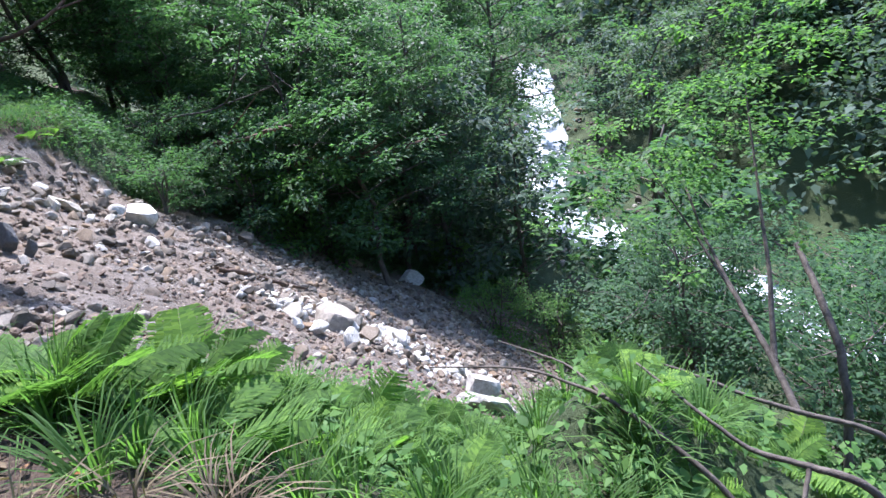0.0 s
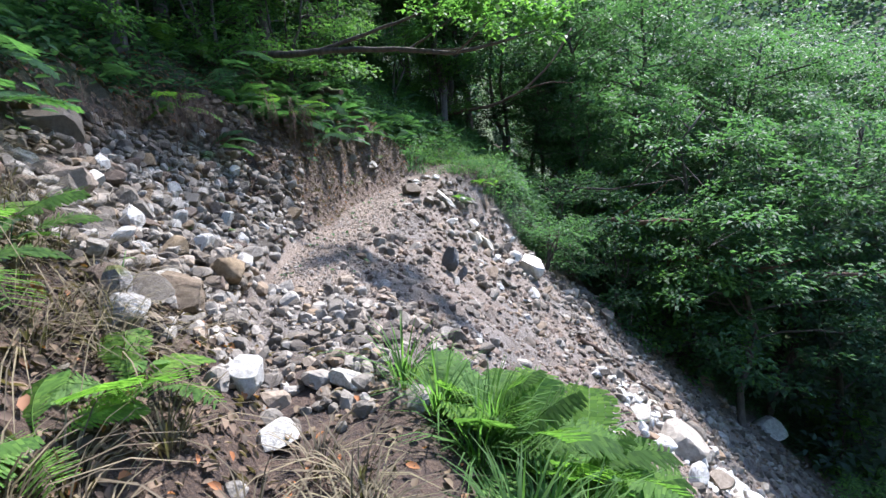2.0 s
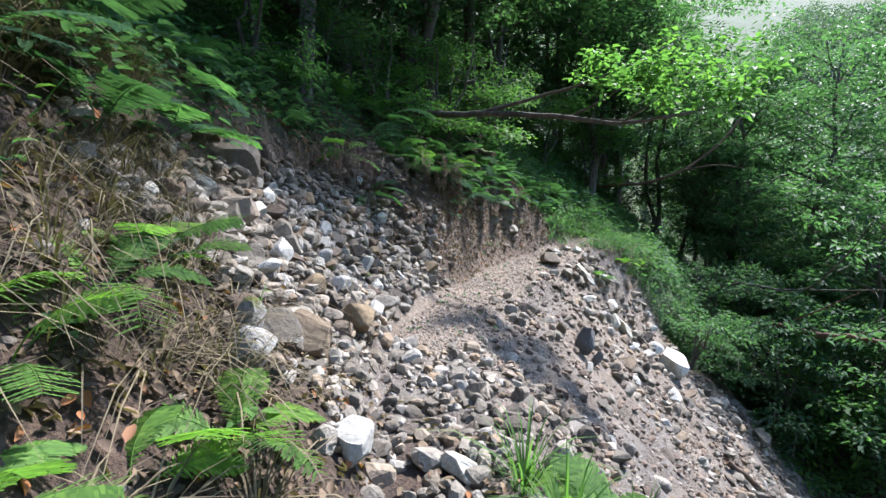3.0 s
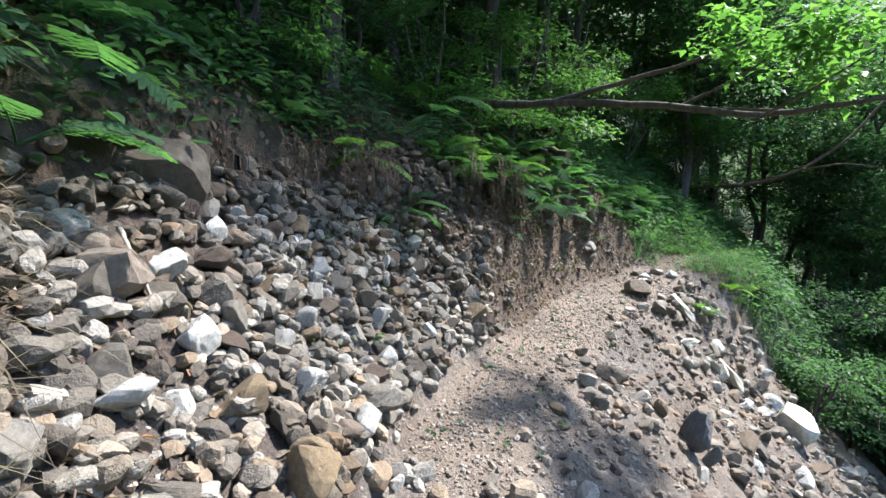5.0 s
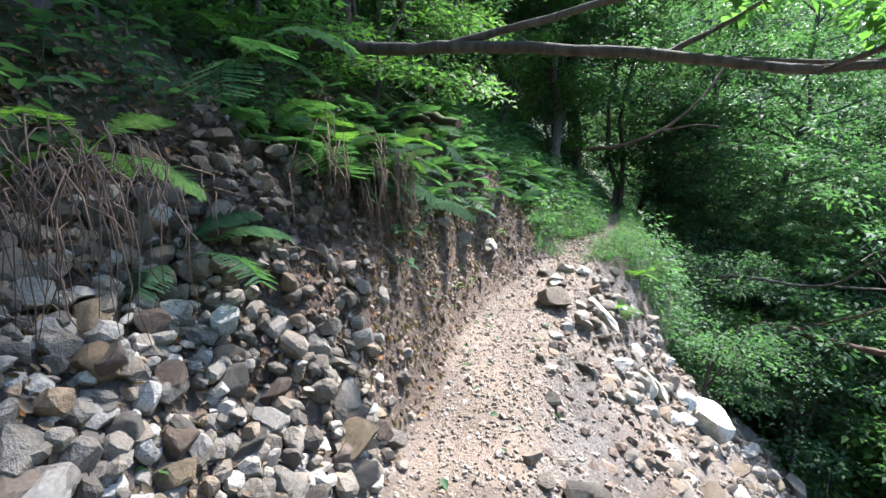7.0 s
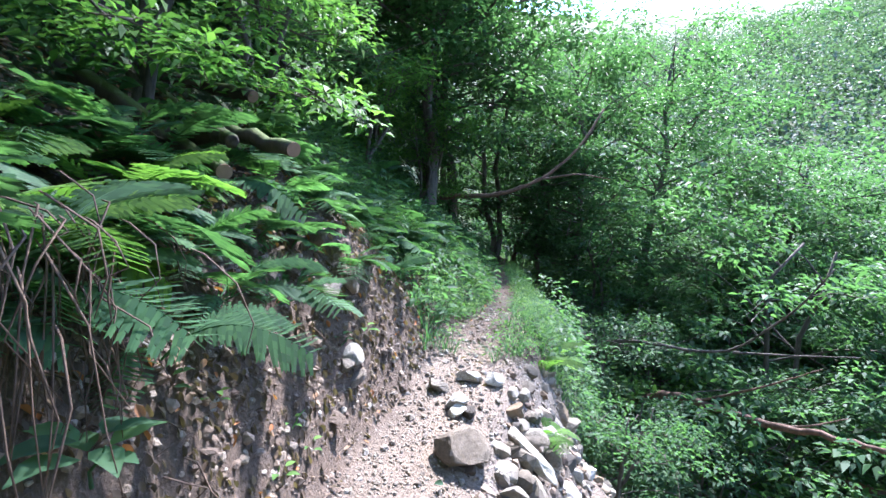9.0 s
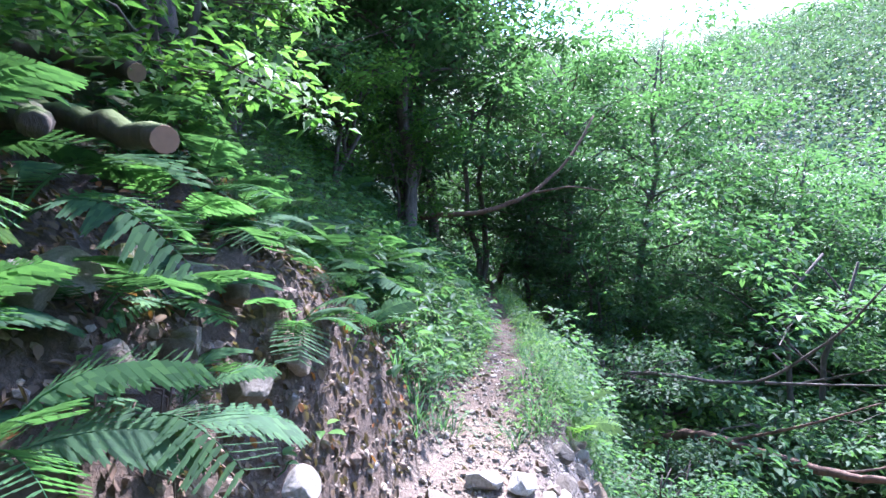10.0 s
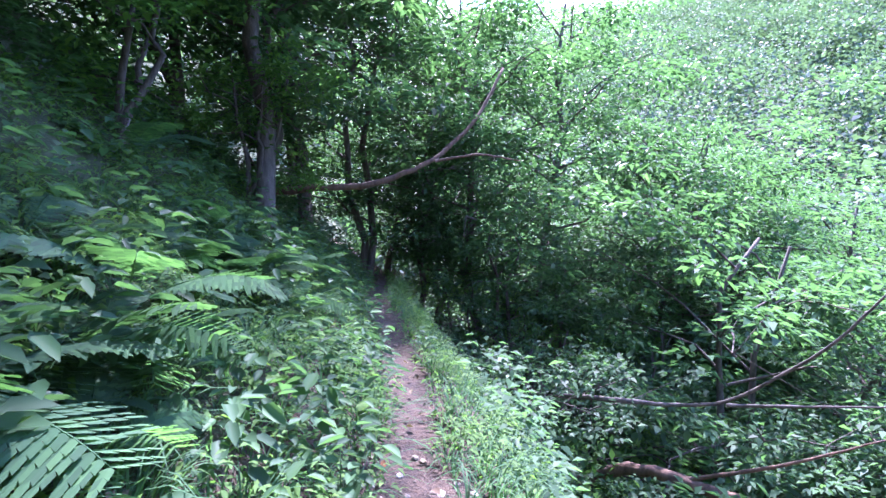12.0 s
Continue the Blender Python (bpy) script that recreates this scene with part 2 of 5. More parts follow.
def height(x, y):
    x, y = np.asarray(x, float), np.asarray(y, float)
    s, u = off_line(TRAIL, x, y)
    zt = np.interp(s, RUN, TRAIL[:, 2])
    ys = np.interp(s, RUN, TRAIL[:, 1])
    # below the path: one long plane down to the river
    fall = -1.85 - 0.848 * x - 0.322 * y
    fall = fall + 1.15 * np.exp(-((x - 1) ** 2 + (y - 0.8) ** 2) / 18.0)
    spur = (x - 1.2) * 0.85 - (y - 3.5) * 0.53
    fall = fall + 1.6 * smooth(0.4, 1.7, spur) * smooth(1.0, 2.6, -u) * smooth(11, 6, x) * smooth(12, 8, y)
    edge = y - np.interp(x, EDGE_X, EDGE_Y)
    fall = fall + 0.9 * smooth(0.0, 2.5, edge) - 0.35 * smooth(-2.5, -0.4, edge) * smooth(0.5, -0.3, edge) * smooth(-5, -3, x)
    rs, ru = off_line(RIVER, x, y)
    rz = np.interp(rs, RIVER_RUN, RIVER[:, 2])
    near_bank = rz + 0.3 + 0.10 * np.maximum(ru - 2.5, 0)
    far_bank = rz + 0.2 + 0.58 * np.maximum(-ru - 5, 0) + 0.07 * np.maximum(-ru - 2.5, 0)
    far_bank = np.where(far_bank > 10, 10 + (far_bank - 10) * 0.8, far_bank)
    bed = rz - 0.7
    floor = np.where(ru > 0, near_bank, far_bank)
    floor = bed + (floor - bed) * smooth(1.1, 2.4, np.abs(ru))
    down = np.log(np.exp(np.clip((fall - floor) * 0.8, -40, 40)) + 1) / 0.8 + floor
    down = np.where((fall - floor) > 40, fall, down)
    d = np.maximum(-u - 0.28, 0)
    k = smooth(0.0, 1.9 - 0.85 * smooth(RUN[9], RUN[11], s), d)
    below = (zt - 0.42 * d) * (1 - k) + np.where(d < 8, np.minimum(down, zt - 0.3 * d), down) * k
    # above the path: stone talus, then a steep soil bank, then the wooded hillside
    d = np.maximum(u - 0.30, 0)
    early, mid = smooth(RUN[5] + 0.3, RUN[4] - 0.6, s), smooth(RUN[8] - 0.3, RUN[9] - 0.2, s) * smooth(RUN[13] - 0.4, RUN[12] - 0.6, s)
    late = smooth(RUN[12] - 0.3, RUN[13], s)
    rest = np.clip(1 - early - mid - late, 0, 1)
    up_talus = np.interp(d, [0, 0.1, 0.3, 0.65, 0.8, 1.32, 1.5, 2.1, 3.5, 60], [0, 0.2, 0.34, 0.58, 0.76, 1.22, 1.62, 2.05, 3.0, 44])
    up_bank = np.interp(d, [0, 0.10, 0.3, 0.42, 0.6, 1.2, 3.5, 60], [0, 0.05, 0.58, 0.88, 1.15, 1.6, 3.1, 44])
    up_early = np.interp(d, [0, 0.4, 1.2, 3.5, 60], [0, 0.2, 0.9, 2.9, 44])
    up_late = np.interp(d, [0, 0.15, 0.7, 3.5, 60], [0, 0.12, 0.6, 2.7, 44])
    tot = rest + early + mid + late
    above = zt + (up_talus * rest + up_bank * mid + up_early * early + up_late * late) / tot
    z = np.where(u >= 0, above, below)
    rough = smooth(0.1, 0.8, np.abs(u))
    z = z + rough * (0.05 * wave(x, y, 0.9, 11) + 0.10 * wave(x, y, 3.1, 12)) + 0.018 * wave(x, y, 0.33, 13) * (0.35 + rough)
    z = z + 0.03 * (mid + 0.6 * rest) * smooth(0.3, 0.5, u) * smooth(2.2, 1.6, u) * wave(x, y, 0.3, 15)
    z = z + smooth(12, 60, np.abs(u)) * 2.5 * wave(x, y, 34, 14)
    return z


def lay(x, y):
    return float(height(np.array([x]), np.array([y]))[0])


def steps(*stops):
    """Grid lines: (end, step) from the first stop on."""
    out, a = [stops[0]], stops[0]
    for end, step in stops[1:]:
        n = max(1, round((end - a) / step))
        out += [a + (end - a) * (k + 1) / n for k in range(n)]
        a = end
    return np.array(out)


def mesh_from(name, verts, faces, material, smooth_shade=True):
    me = bpy.data.meshes.new(name)
    verts, faces = np.asarray(verts, np.float32), np.asarray(faces, np.int32)
    me.vertices.add(len(verts))
    me.vertices.foreach_set("co", verts.ravel())
    n = faces.shape[1]
    me.loops.add(faces.size)
    me.loops.foreach_set("vertex_index", faces.ravel())
    me.polygons.add(len(faces))
    me.polygons.foreach_set("loop_start", np.arange(0, faces.size, n, dtype=np.int32))
    me.polygons.foreach_set("use_smooth", np.full(len(faces), smooth_shade))
    me.materials.append(material)
    me.update(calc_edges=True)
    me.validate()
    return me


def build_ground():
    gx = steps(-240, (-60, 12), (-20, 3), (-9, 0.5), (-7, 0.12), (-1.0, 0.08), (2.5, 0.12), (8, 0.3), (30, 0.8), (60, 3), (320, 14))
    gy = steps(-200, (-40, 12), (-10, 2), (-3, 0.3), (0, 0.12), (9.5, 0.08), (14, 0.15), (24, 0.35), (60, 1.2), (120, 4), (420, 15))
    X, Y = np.meshgrid(gx, gy)
    x, y = X.ravel(), Y.ravel()
    z = height(x, y)
    nx, ny = len(gx), len(gy)
    i = (np.arange(ny - 1)[:, None] * nx + np.arange(nx - 1)[None, :]).ravel()
    me = mesh_from("ground", np.stack([x, y, z], 1), np.stack([i, i + 1, i + nx + 1, i + nx], 1), EARTH)
    s, u = off_line(TRAIL, x, y)
    slide = slide_mask(x, y)
    on_slide = smooth(RUN[5], RUN[6] + 0.3, s) * smooth(RUN[13] - 0.2, RUN[12] - 0.4, s)
    tread = smooth(0.5, 0.22, np.abs(u + 0.05)) * smooth(RUN[6], RUN[7], s) * smooth(RUN[13] + 0.3, RUN[12], s)
    sandy = slide * smooth(-0.2, -0.6, u) * smooth(0.25, 0.7, 0.5 + 0.5 * wave(x, y, 2.0, 21)) * 0.6
    bank = smooth(0.2, 0.35, u) * smooth(1.2, 0.8, u) * smooth(RUN[8], RUN[9], s) * smooth(RUN[13] - 0.2, RUN[12], s)
    red = np.clip(slide * (1 - bank) * (1 - 0.6 * smooth(0.35, 0.5, u)), 0, 1)
    blue = (1 - np.clip(slide + tread + on_slide * smooth(2.0, 1.6, np.abs(u)) + smooth(0.9, 0.6, np.abs(u)) + smooth(RUN[5], RUN[3], s) * smooth(2.2, 1.4, np.abs(u)), 0, 1))
    blue = blue * (1 - smooth(RUN[6] + 0.5, RUN[5], s) * smooth(-0.3, 0.0, u) * smooth(3.2, 2.4, u))
    cols = np.stack([red, np.clip(np.maximum(tread, sandy) + 0.22 * bank, 0, 1), np.clip(blue, 0, 1), np.ones_like(x)], 1).astype(np.float32)
    at = me.color_attributes.new("cover", "FLOAT_COLOR", "POINT")
    at.data.foreach_set("color", cols.ravel())
    return tagged(new("ground", me), "steep hillside of stony brown soil, grey scree and a narrow tan footpath", "ground", kind="structure")


build_ground()

# ---- makers ----
UP = Vector((0, 0, 1))


def empty(name, m=None):
    ob = new(name)
    ob.empty_display_size = 0.1
    if m is not None:
        ob.matrix_world = m
    return ob


def part(name, me, parent, label="", m=None):
    ob = new(name, me)
    ob.parent = parent
    if m is not None:
        ob.matrix_local = m
    if label:
        ob["label"] = label
    return ob


def join(pieces):
    """One vertex and face array out of several."""
    vs, fs, n = [], [], 0
    for v, f in pieces:
        vs.append(v)
        fs.append(np.asarray(f) + n)
        n += len(v)
    return np.concatenate(vs), np.concatenate(fs)


def tube(points, radii, sides=8):
    """A tapered round limb along points, closed at the ends."""
    pts = [Vector(p) for p in points]
    vs, fs = [], []
    side = None
    for k, p in enumerate(pts):
        way = (pts[min(k + 1, len(pts) - 1)] - pts[max(k - 1, 0)]).normalized()
        if side is None:
            side = way.orthogonal().normalized()
        side = (side - way * side.dot(way)).normalized()
        other = way.cross(side)
        for j in range(sides):
            a = 2 * math.pi * j / sides
            vs.append(p + (side * math.cos(a) + other * math.sin(a)) * radii[k])
    for k in range(len(pts) - 1):
        for j in range(sides):
            a, b = k * sides + j, k * sides + (j + 1) % sides
            fs.append((a, b, b + sides, a + sides))
    for ring in (0, (len(pts) - 1) * sides):
        c = len(vs)
        vs.append(sum((vs[ring + j] for j in range(sides)), Vector()) / sides)
        for j in range(0, sides, 2):
            fs.append((ring + j, ring + (j + 1) % sides, ring + (j + 2) % sides, c))
    return np.array([tuple(v) for v in vs]), np.array(fs)


def bend(a, b, n, sag=0.0, jitter=0.0, rng=None):
    """Points from a to b on an uneven arc."""
    a, b = np.array(a, float), np.array(b, float)
    t = np.linspace(0, 1, n)[:, None]
    p = a + (b - a) * t
    p[:, 2] += sag * np.sin(np.pi * t[:, 0])
    if rng is not None and jitter:
        p[1:-1] += rng.normal(0, jitter, (n - 2, 3))
    return p


def unit(v):
    return v / np.maximum(np.linalg.norm(v, axis=1, keepdims=True), 1e-6)


def leaves(rng, base, way, length, width, fold=0.12, droop=0.15, up_bias=0.8, oval=False):
    """Pointed leaves, one at each base, pointing along way, faces turned mostly up."""
    n = len(base)
    way = unit(way)
    ref = np.stack([rng.normal(0, 1 - up_bias, n), rng.normal(0, 1 - up_bias, n), np.ones(n)], 1)
    side = unit(np.cross(way, ref))
    nor = np.cross(side, way)
    L = (length * rng.uniform(0.6, 1.25, n))[:, None]
    W = L * width
    mid = base + way * L * 0.42
    tip = base + way * L
    tip[:, 2] -= droop * L[:, 0]
    if oval:
        low, high = base + way * L * 0.28, base + way * L * 0.66 - np.array([0, 0, 1]) * droop * L * 0.4
        lift = nor * L * fold
        v = np.stack([base, low - side * W * 0.46 + lift, high - side * W * 0.42 + lift, tip, high + side * W * 0.42 + lift, low + side * W * 0.46 + lift], 1).reshape(-1, 3)
        k = (np.arange(n) * 6)[:, None]
        return v, np.concatenate([k + np.array([[0, 3, 2, 1]]), k + np.array([[0, 5, 4, 3]])])
    v = np.stack([base, mid - side * W * 0.5 + nor * L * fold, tip, mid + side * W * 0.5 + nor * L * fold], 1).reshape(-1, 3)
    f = np.arange(4 * n).reshape(n, 4)
    return v, f


def clumps(rng, centres, per, radius, length, width=0.5, flat=0.45, out=None):
    """Sprays of leaves round each centre, in flattened tufts."""
    c = np.repeat(centres, per, axis=0)
    n = len(c)
    d = unit(rng.normal(0, 1, (n, 3)))
    r = radius * rng.uniform(0.05, 1, n)[:, None] ** 0.6
    pos = c + d * r * np.array([1, 1, flat])
    way = d * np.array([1, 1, 0.35]) + rng.normal(0, 0.45, (n, 3)) * np.array([1, 1, 0.4])
    return leaves(rng, pos, way, length, width)


def rock_shape(rng, level, flat=0.7, cuts=11):
    """A worn angular stone of unit size: a ball cut by planes."""
    bm = bmesh.new()
    bmesh.ops.create_icosphere(bm, subdivisions=level, radius=1.0)
    v = np.array([tuple(q.co) for q in bm.verts])
    bm.verts.index_update()
    f = np.array([[q.index for q in p.verts] for p in bm.faces])
    bm.free()
    v = v * rng.uniform(0.75, 1.15, 3)
    for k in range(cuts):
        d = unit(rng.normal(0, 1, (1, 3)))[0]
        h = rng.uniform(0.42, 0.76)
        over = np.maximum(v @ d - h, 0)
        v = v - over[:, None] * d * 0.95
    v = v + rng.normal(0, 0.012, v.shape)
    v[:, 2] *= flat
    return v * 0.72, f


srng = np.random.RandomState(5)
ROCKS_FINE = [rock_shape(srng, 3, f) for f in (0.75, 0.85, 0.95, 0.62, 0.9, 0.8)]
ROCKS_MID = [rock_shape(srng, 2, f) for f in (0.68, 0.8, 0.9, 1.0, 0.75, 0.85, 0.8, 0.9, 0.65, 0.95)]
ROCKS_LOW = [rock_shape(srng, 1, f, 5) for f in (0.55, 0.7, 0.85, 0.95, 0.6, 0.75)]


def turn_of(rng, n=1):
    return Euler((rng.uniform(-0.6, 0.6), rng.uniform(-0.6, 0.6), rng.uniform(0, 6.3))).to_matrix()


def stones_joined(name, xs, ys, sizes, shapes, material, label, sink=0.25, seed=1, lift=None):
    """Many stones bedded in the ground as one piece of stuff."""
    rng = np.random.RandomState(seed)
    zs = height(xs, ys)
    out = []
    for k in range(len(xs)):
        v, f = shapes[rng.randint(len(shapes))]
        m = np.array(turn_of(rng))
        s = sizes[k] * rng.uniform(0.8, 1.2, 3)
        p = (v * s) @ m.T
        z = zs[k] + sizes[k] * (0.28 - sink) + (lift[k] if lift is not None else 0)
        out.append((p + np.array([xs[k], ys[k], z]), f))
    v, f = join(out)
    me = mesh_from(name, v, f, material, False)
    return tagged(new(name, me), label, "stones", kind="stuff")


STONE_MESHES = {}


def stone(x, y, size, shape=0, material=None, label="", turn=(0, 0, 0), z=None, stretch=(1, 1, 1), group="stones of the slide", sink=0.12, fine=True, name="stone"):
    """One loose stone, resting in the ground."""
    material = material or STONE
    key = (shape, material.name, fine)
    if key not in STONE_MESHES:
        v, f = (ROCKS_FINE if fine else ROCKS_MID)[shape]
        STONE_MESHES[key] = mesh_from("stone", v, f, material, False)
    ob = new(name, STONE_MESHES[key])
    ob.matrix_world = pose(x, y, (lay(x, y) if z is None else z) + size * (0.33 - sink), *turn) @ Matrix.Diagonal((size * stretch[0], size * stretch[1], size * stretch[2], 1))
    return tagged(ob, label or "grey angular stone lying on the scree", "stone", group)


# ---- ferns ----
def frond_mesh(name, material, rng, pairs=17, lobes=5, arch=0.45):
    """A feather-shaped frond of unit length: a stalk with paired leaflets, each with small lobes."""
    out = []
    t = np.linspace(0, 1, 12)
    line = np.stack([t * (1 - 0.12 * t), np.zeros_like(t), arch * (t * 0.95 - t * t * 1.15)], 1)
    out.append(tube(line, np.interp(t, [0, 1], [0.009, 0.002]), 4))
    for k in range(pairs):
        a = 0.16 + 0.82 * k / (pairs - 1)
        p = np.array([np.interp(a, t, line[:, i]) for i in range(3)])
        q = np.array([np.interp(min(a + 0.05, 1), t, line[:, i]) for i in range(3)]) - np.array([np.interp(a - 0.05, t, line[:, i]) for i in range(3)])
        q = q / np.linalg.norm(q)
        size = 0.25 * math.sin(math.pi * (0.16 + 0.84 * (1 - (a - 0.16) / 0.84) ** 0.85)) ** 0.9 * (0.35 + 0.65 * smooth(0.1, 0.35, np.array(a))) + 0.012
        for s in (-1, 1):
            way = np.array([0.35, s, -0.12]) + rng.normal(0, 0.05, 3)
            way = way[0] * q + way[1] * np.array([0, 1, 0]) + way[2] * np.array([0, 0, 1])
            way = way / np.linalg.norm(way)
            side = np.cross(way, [0, 0, 1])
            side = side / np.linalg.norm(side)
            if lobes == 1:
                w = size * 0.15
                v = np.array([p, p + way * size * 0.4 + side * w, p + way * size, p + way * size * 0.4 - side * w])
                out.append((v, np.arange(4)[None]))
                continue
            n = lobes
            vs, fs = [], []
            for j in range(n):
                b0, b1 = j / n, (j + 1) / n
                w = size * 0.135 * (1 - 0.78 * b0) + 0.002
                for r in (-1, 1):
                    i = len(vs)
                    dn = np.array([0, 0, -0.02 * size])
                    vs += [p + way * size * b0, p + way * size * (b0 + 0.4 / n) + side * r * w * 0.9, p + way * size * (b1 + 0.3 / n) + side * r * w * (0.82 - 0.1 / n) + dn, p + way * size * b1]
                    fs.append((i, i + 1, i + 2, i + 3) if r < 0 else (i + 3, i + 2, i + 1, i))
            out.append((np.array(vs), np.array(fs)))
    v, f = join(out)
    return mesh_from(name, v, f, material, True)


frng = np.random.RandomState(9)
FRONDS = [frond_mesh("frond", FERN, frng, 19, 4, a) for a in (0.35, 0.5, 0.7)]
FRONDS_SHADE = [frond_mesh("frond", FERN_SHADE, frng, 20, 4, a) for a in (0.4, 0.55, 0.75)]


def fern(x, y, size, count, rng, fronds=None, lean=(0, 0), label="", spread=(25, 65), z=None, arc=None):
    """A fern: fronds that rise from one crown and arch over."""
    fronds = fronds or FRONDS
    ob = empty("fern", Matrix.Translation((x, y, (lay(x, y) if z is None else z) - 0.02)))
    for k in range(count):
        yaw = 360 * k / count + rng.uniform(-20, 20) if arc is None else rng.uniform(*arc)
        pitch = rng.uniform(*spread)
        s = size * rng.uniform(0.75, 1.15)
        m = pose(0, 0, 0, lean[0], lean[1], 0) @ pose(0, 0, 0, 0, 0, yaw) @ pose(0, 0, 0, rng.uniform(-20, 20), -pitch, 0) @ Matrix.Diagonal((s, s, s, 1))
        part("frond", fronds[rng.randint(len(fronds))], ob, "", m)
    return tagged(ob, label or "bright green fern with arching feathery fronds", "fern", "ferns along the path")


# ---- grass ----
def blades(rng, spots, per, length, width, spread=0.5):
    """Arching grass blades in tufts round each spot (x, y, z)."""
    n = len(spots) * per
    c = np.repeat(np.asarray(spots, float), per, axis=0)
    a = rng.uniform(0, 2 * math.pi, n)
    out = np.stack([np.cos(a), np.sin(a), np.zeros(n)], 1)
    L = (length * rng.uniform(0.5, 1.2, n))[:, None]
    b = c + out * rng.uniform(0, 0.06, n)[:, None]
    lean = rng.uniform(0.25, 1.1, n)[:, None] * spread * 1.6
    side = np.stack([-np.sin(a), np.cos(a), np.zeros(n)], 1) * width * 0.5
    rows = []
    for t, w in ((0, 0.7), (0.35, 1.0), (0.7, 0.75), (1.0, 0.06)):
        p = b + out * L * lean * t ** 1.6 + np.array([0, 0, 1]) * L * (t - 0.62 * lean * t ** 2.6)
        rows += [p - side * w, p + side * w]
    v = np.stack(rows, 1).reshape(-1, 3)
    k = (np.arange(n) * 8)[:, None]
    f = np.concatenate([k + np.array([[0, 1, 3, 2]]), k + np.array([[2, 3, 5, 4]]), k + np.array([[4, 5, 7, 6]])])
    return v, f


# ---- shrubs and trees ----
def tree_meshes(seed, tall, crown, tips, per, leaf, low=0.3, leafy=None, bark=None, stems=1, lean=0.08, flat=0.4, tuft=0.45, width=0.48, name="crown"):
    """The trunk with its limbs, and the crown of leaf sprays at the twigs."""
    rng = np.random.RandomState(seed)
    wood, ends = [], []
    for s in range(stems):
        a = rng.uniform(0, 6.28)
        foot = np.array([math.cos(a), math.sin(a), 0]) * (0.12 * tall * 0.1 * (stems > 1))
        top = np.array([math.cos(a), math.sin(a), 0]) * lean * tall * rng.uniform(0.5, 1.5) + np.array([0, 0, tall * rng.uniform(0.8, 0.95)])
        spine = bend(foot, top, 8, 0, 0.02 * tall, rng)
        spine[0, 2] = -0.4
        r0 = 0.011 * tall + 0.02
        wood.append(tube(spine, np.linspace(r0, r0 * 0.22, 8), 8))
        n_limb = max(3, int(tips / stems / 7))
        for k in range(n_limb):
            h = low + (0.97 - low) * (k + rng.uniform(0, 1)) / n_limb
            p = np.array([np.interp(h, np.linspace(0, 1, 8), spine[:, i]) for i in range(3)])
            az = k * 2.4 + rng.uniform(-0.5, 0.5)
            reach = crown * (0.45 + 0.75 * math.sin(math.pi * min(1, (h - low) / (1 - low) * 0.75 + 0.2))) * rng.uniform(0.6, 1.15)
            end = p + np.array([math.cos(az) * reach, math.sin(az) * reach, reach * rng.uniform(-0.05, 0.45)])
            limb = bend(p, end, 6, reach * 0.08, 0.03 * reach, rng)
            wood.append(tube(limb, np.linspace(r0 * 0.38 * (1.1 - h * 0.6), 0.006, 6), 4))
            for j in range(7):
                f = rng.uniform(0.35, 1.0)
                q = np.array([np.interp(f, np.linspace(0, 1, 6), limb[:, i]) for i in range(3)])
                e = q + rng.normal(0, 0.26, 3) * reach * np.array([1, 1, 0.55])
                if j % 2 == 0:
                    wood.append(tube(bend(q, e, 2), (0.008, 0.003), 3))
                ends.append(e)
    v, f = join(wood)
    wood_mesh = mesh_from("trunk", v, f, bark or BARK, True)
    v, f = clumps(rng, np.array(ends), per, tuft, leaf, width, flat)
    return wood_mesh, mesh_from(name, v, f, leafy or LEAF, True)


def plant_tree(kind, meshes, x, y, scale=1.0, turn=0.0, lean=(0, 0), label="", group="", z=None, category="tree"):
    ob = empty(kind, pose(x, y, (lay(x, y) if z is None else z) - 0.03, lean[0], lean[1], turn) @ Matrix.Diagonal((scale, scale, scale, 1)))
    part("trunk", meshes[0], ob)
    part("crown", meshes[1], ob)
    return tagged(ob, label, category, group)

# ---- the slide of stones ----
rng = np.random.RandomState(21)


def scatter(n, x0, x1, y0, y1, keep, seed):
    r = np.random.RandomState(seed)
    x, y = r.uniform(x0, x1, n), r.uniform(y0, y1, n)
    k = keep(x, y) > r.uniform(0, 1, n)
    return x[k], y[k]


def in_talus(x, y):
    s, u = off_line(TRAIL, x, y)
    return smooth(RUN[5] - 0.1, RUN[6] - 0.2, s) * smooth(RUN[9] + 0.2, RUN[8], s) * smooth(0.28, 0.5, u) * smooth(1.75, 1.5, u)


def gully(x, y):
    """1 in the washed-out gully along the far edge of the slide, where few stones lie."""
    return smooth(4.6, 2.0, np.interp(x, EDGE_X, EDGE_Y) - y + 0.6 * wave(x, y, 1.3, 23)) * smooth(-4.6, -3.9, x)


def in_lower(x, y):
    s, u = off_line(TRAIL, x, y)
    return slide_mask(x, y) * smooth(-0.25, -0.5, u) * (1 - 0.88 * gully(x, y))


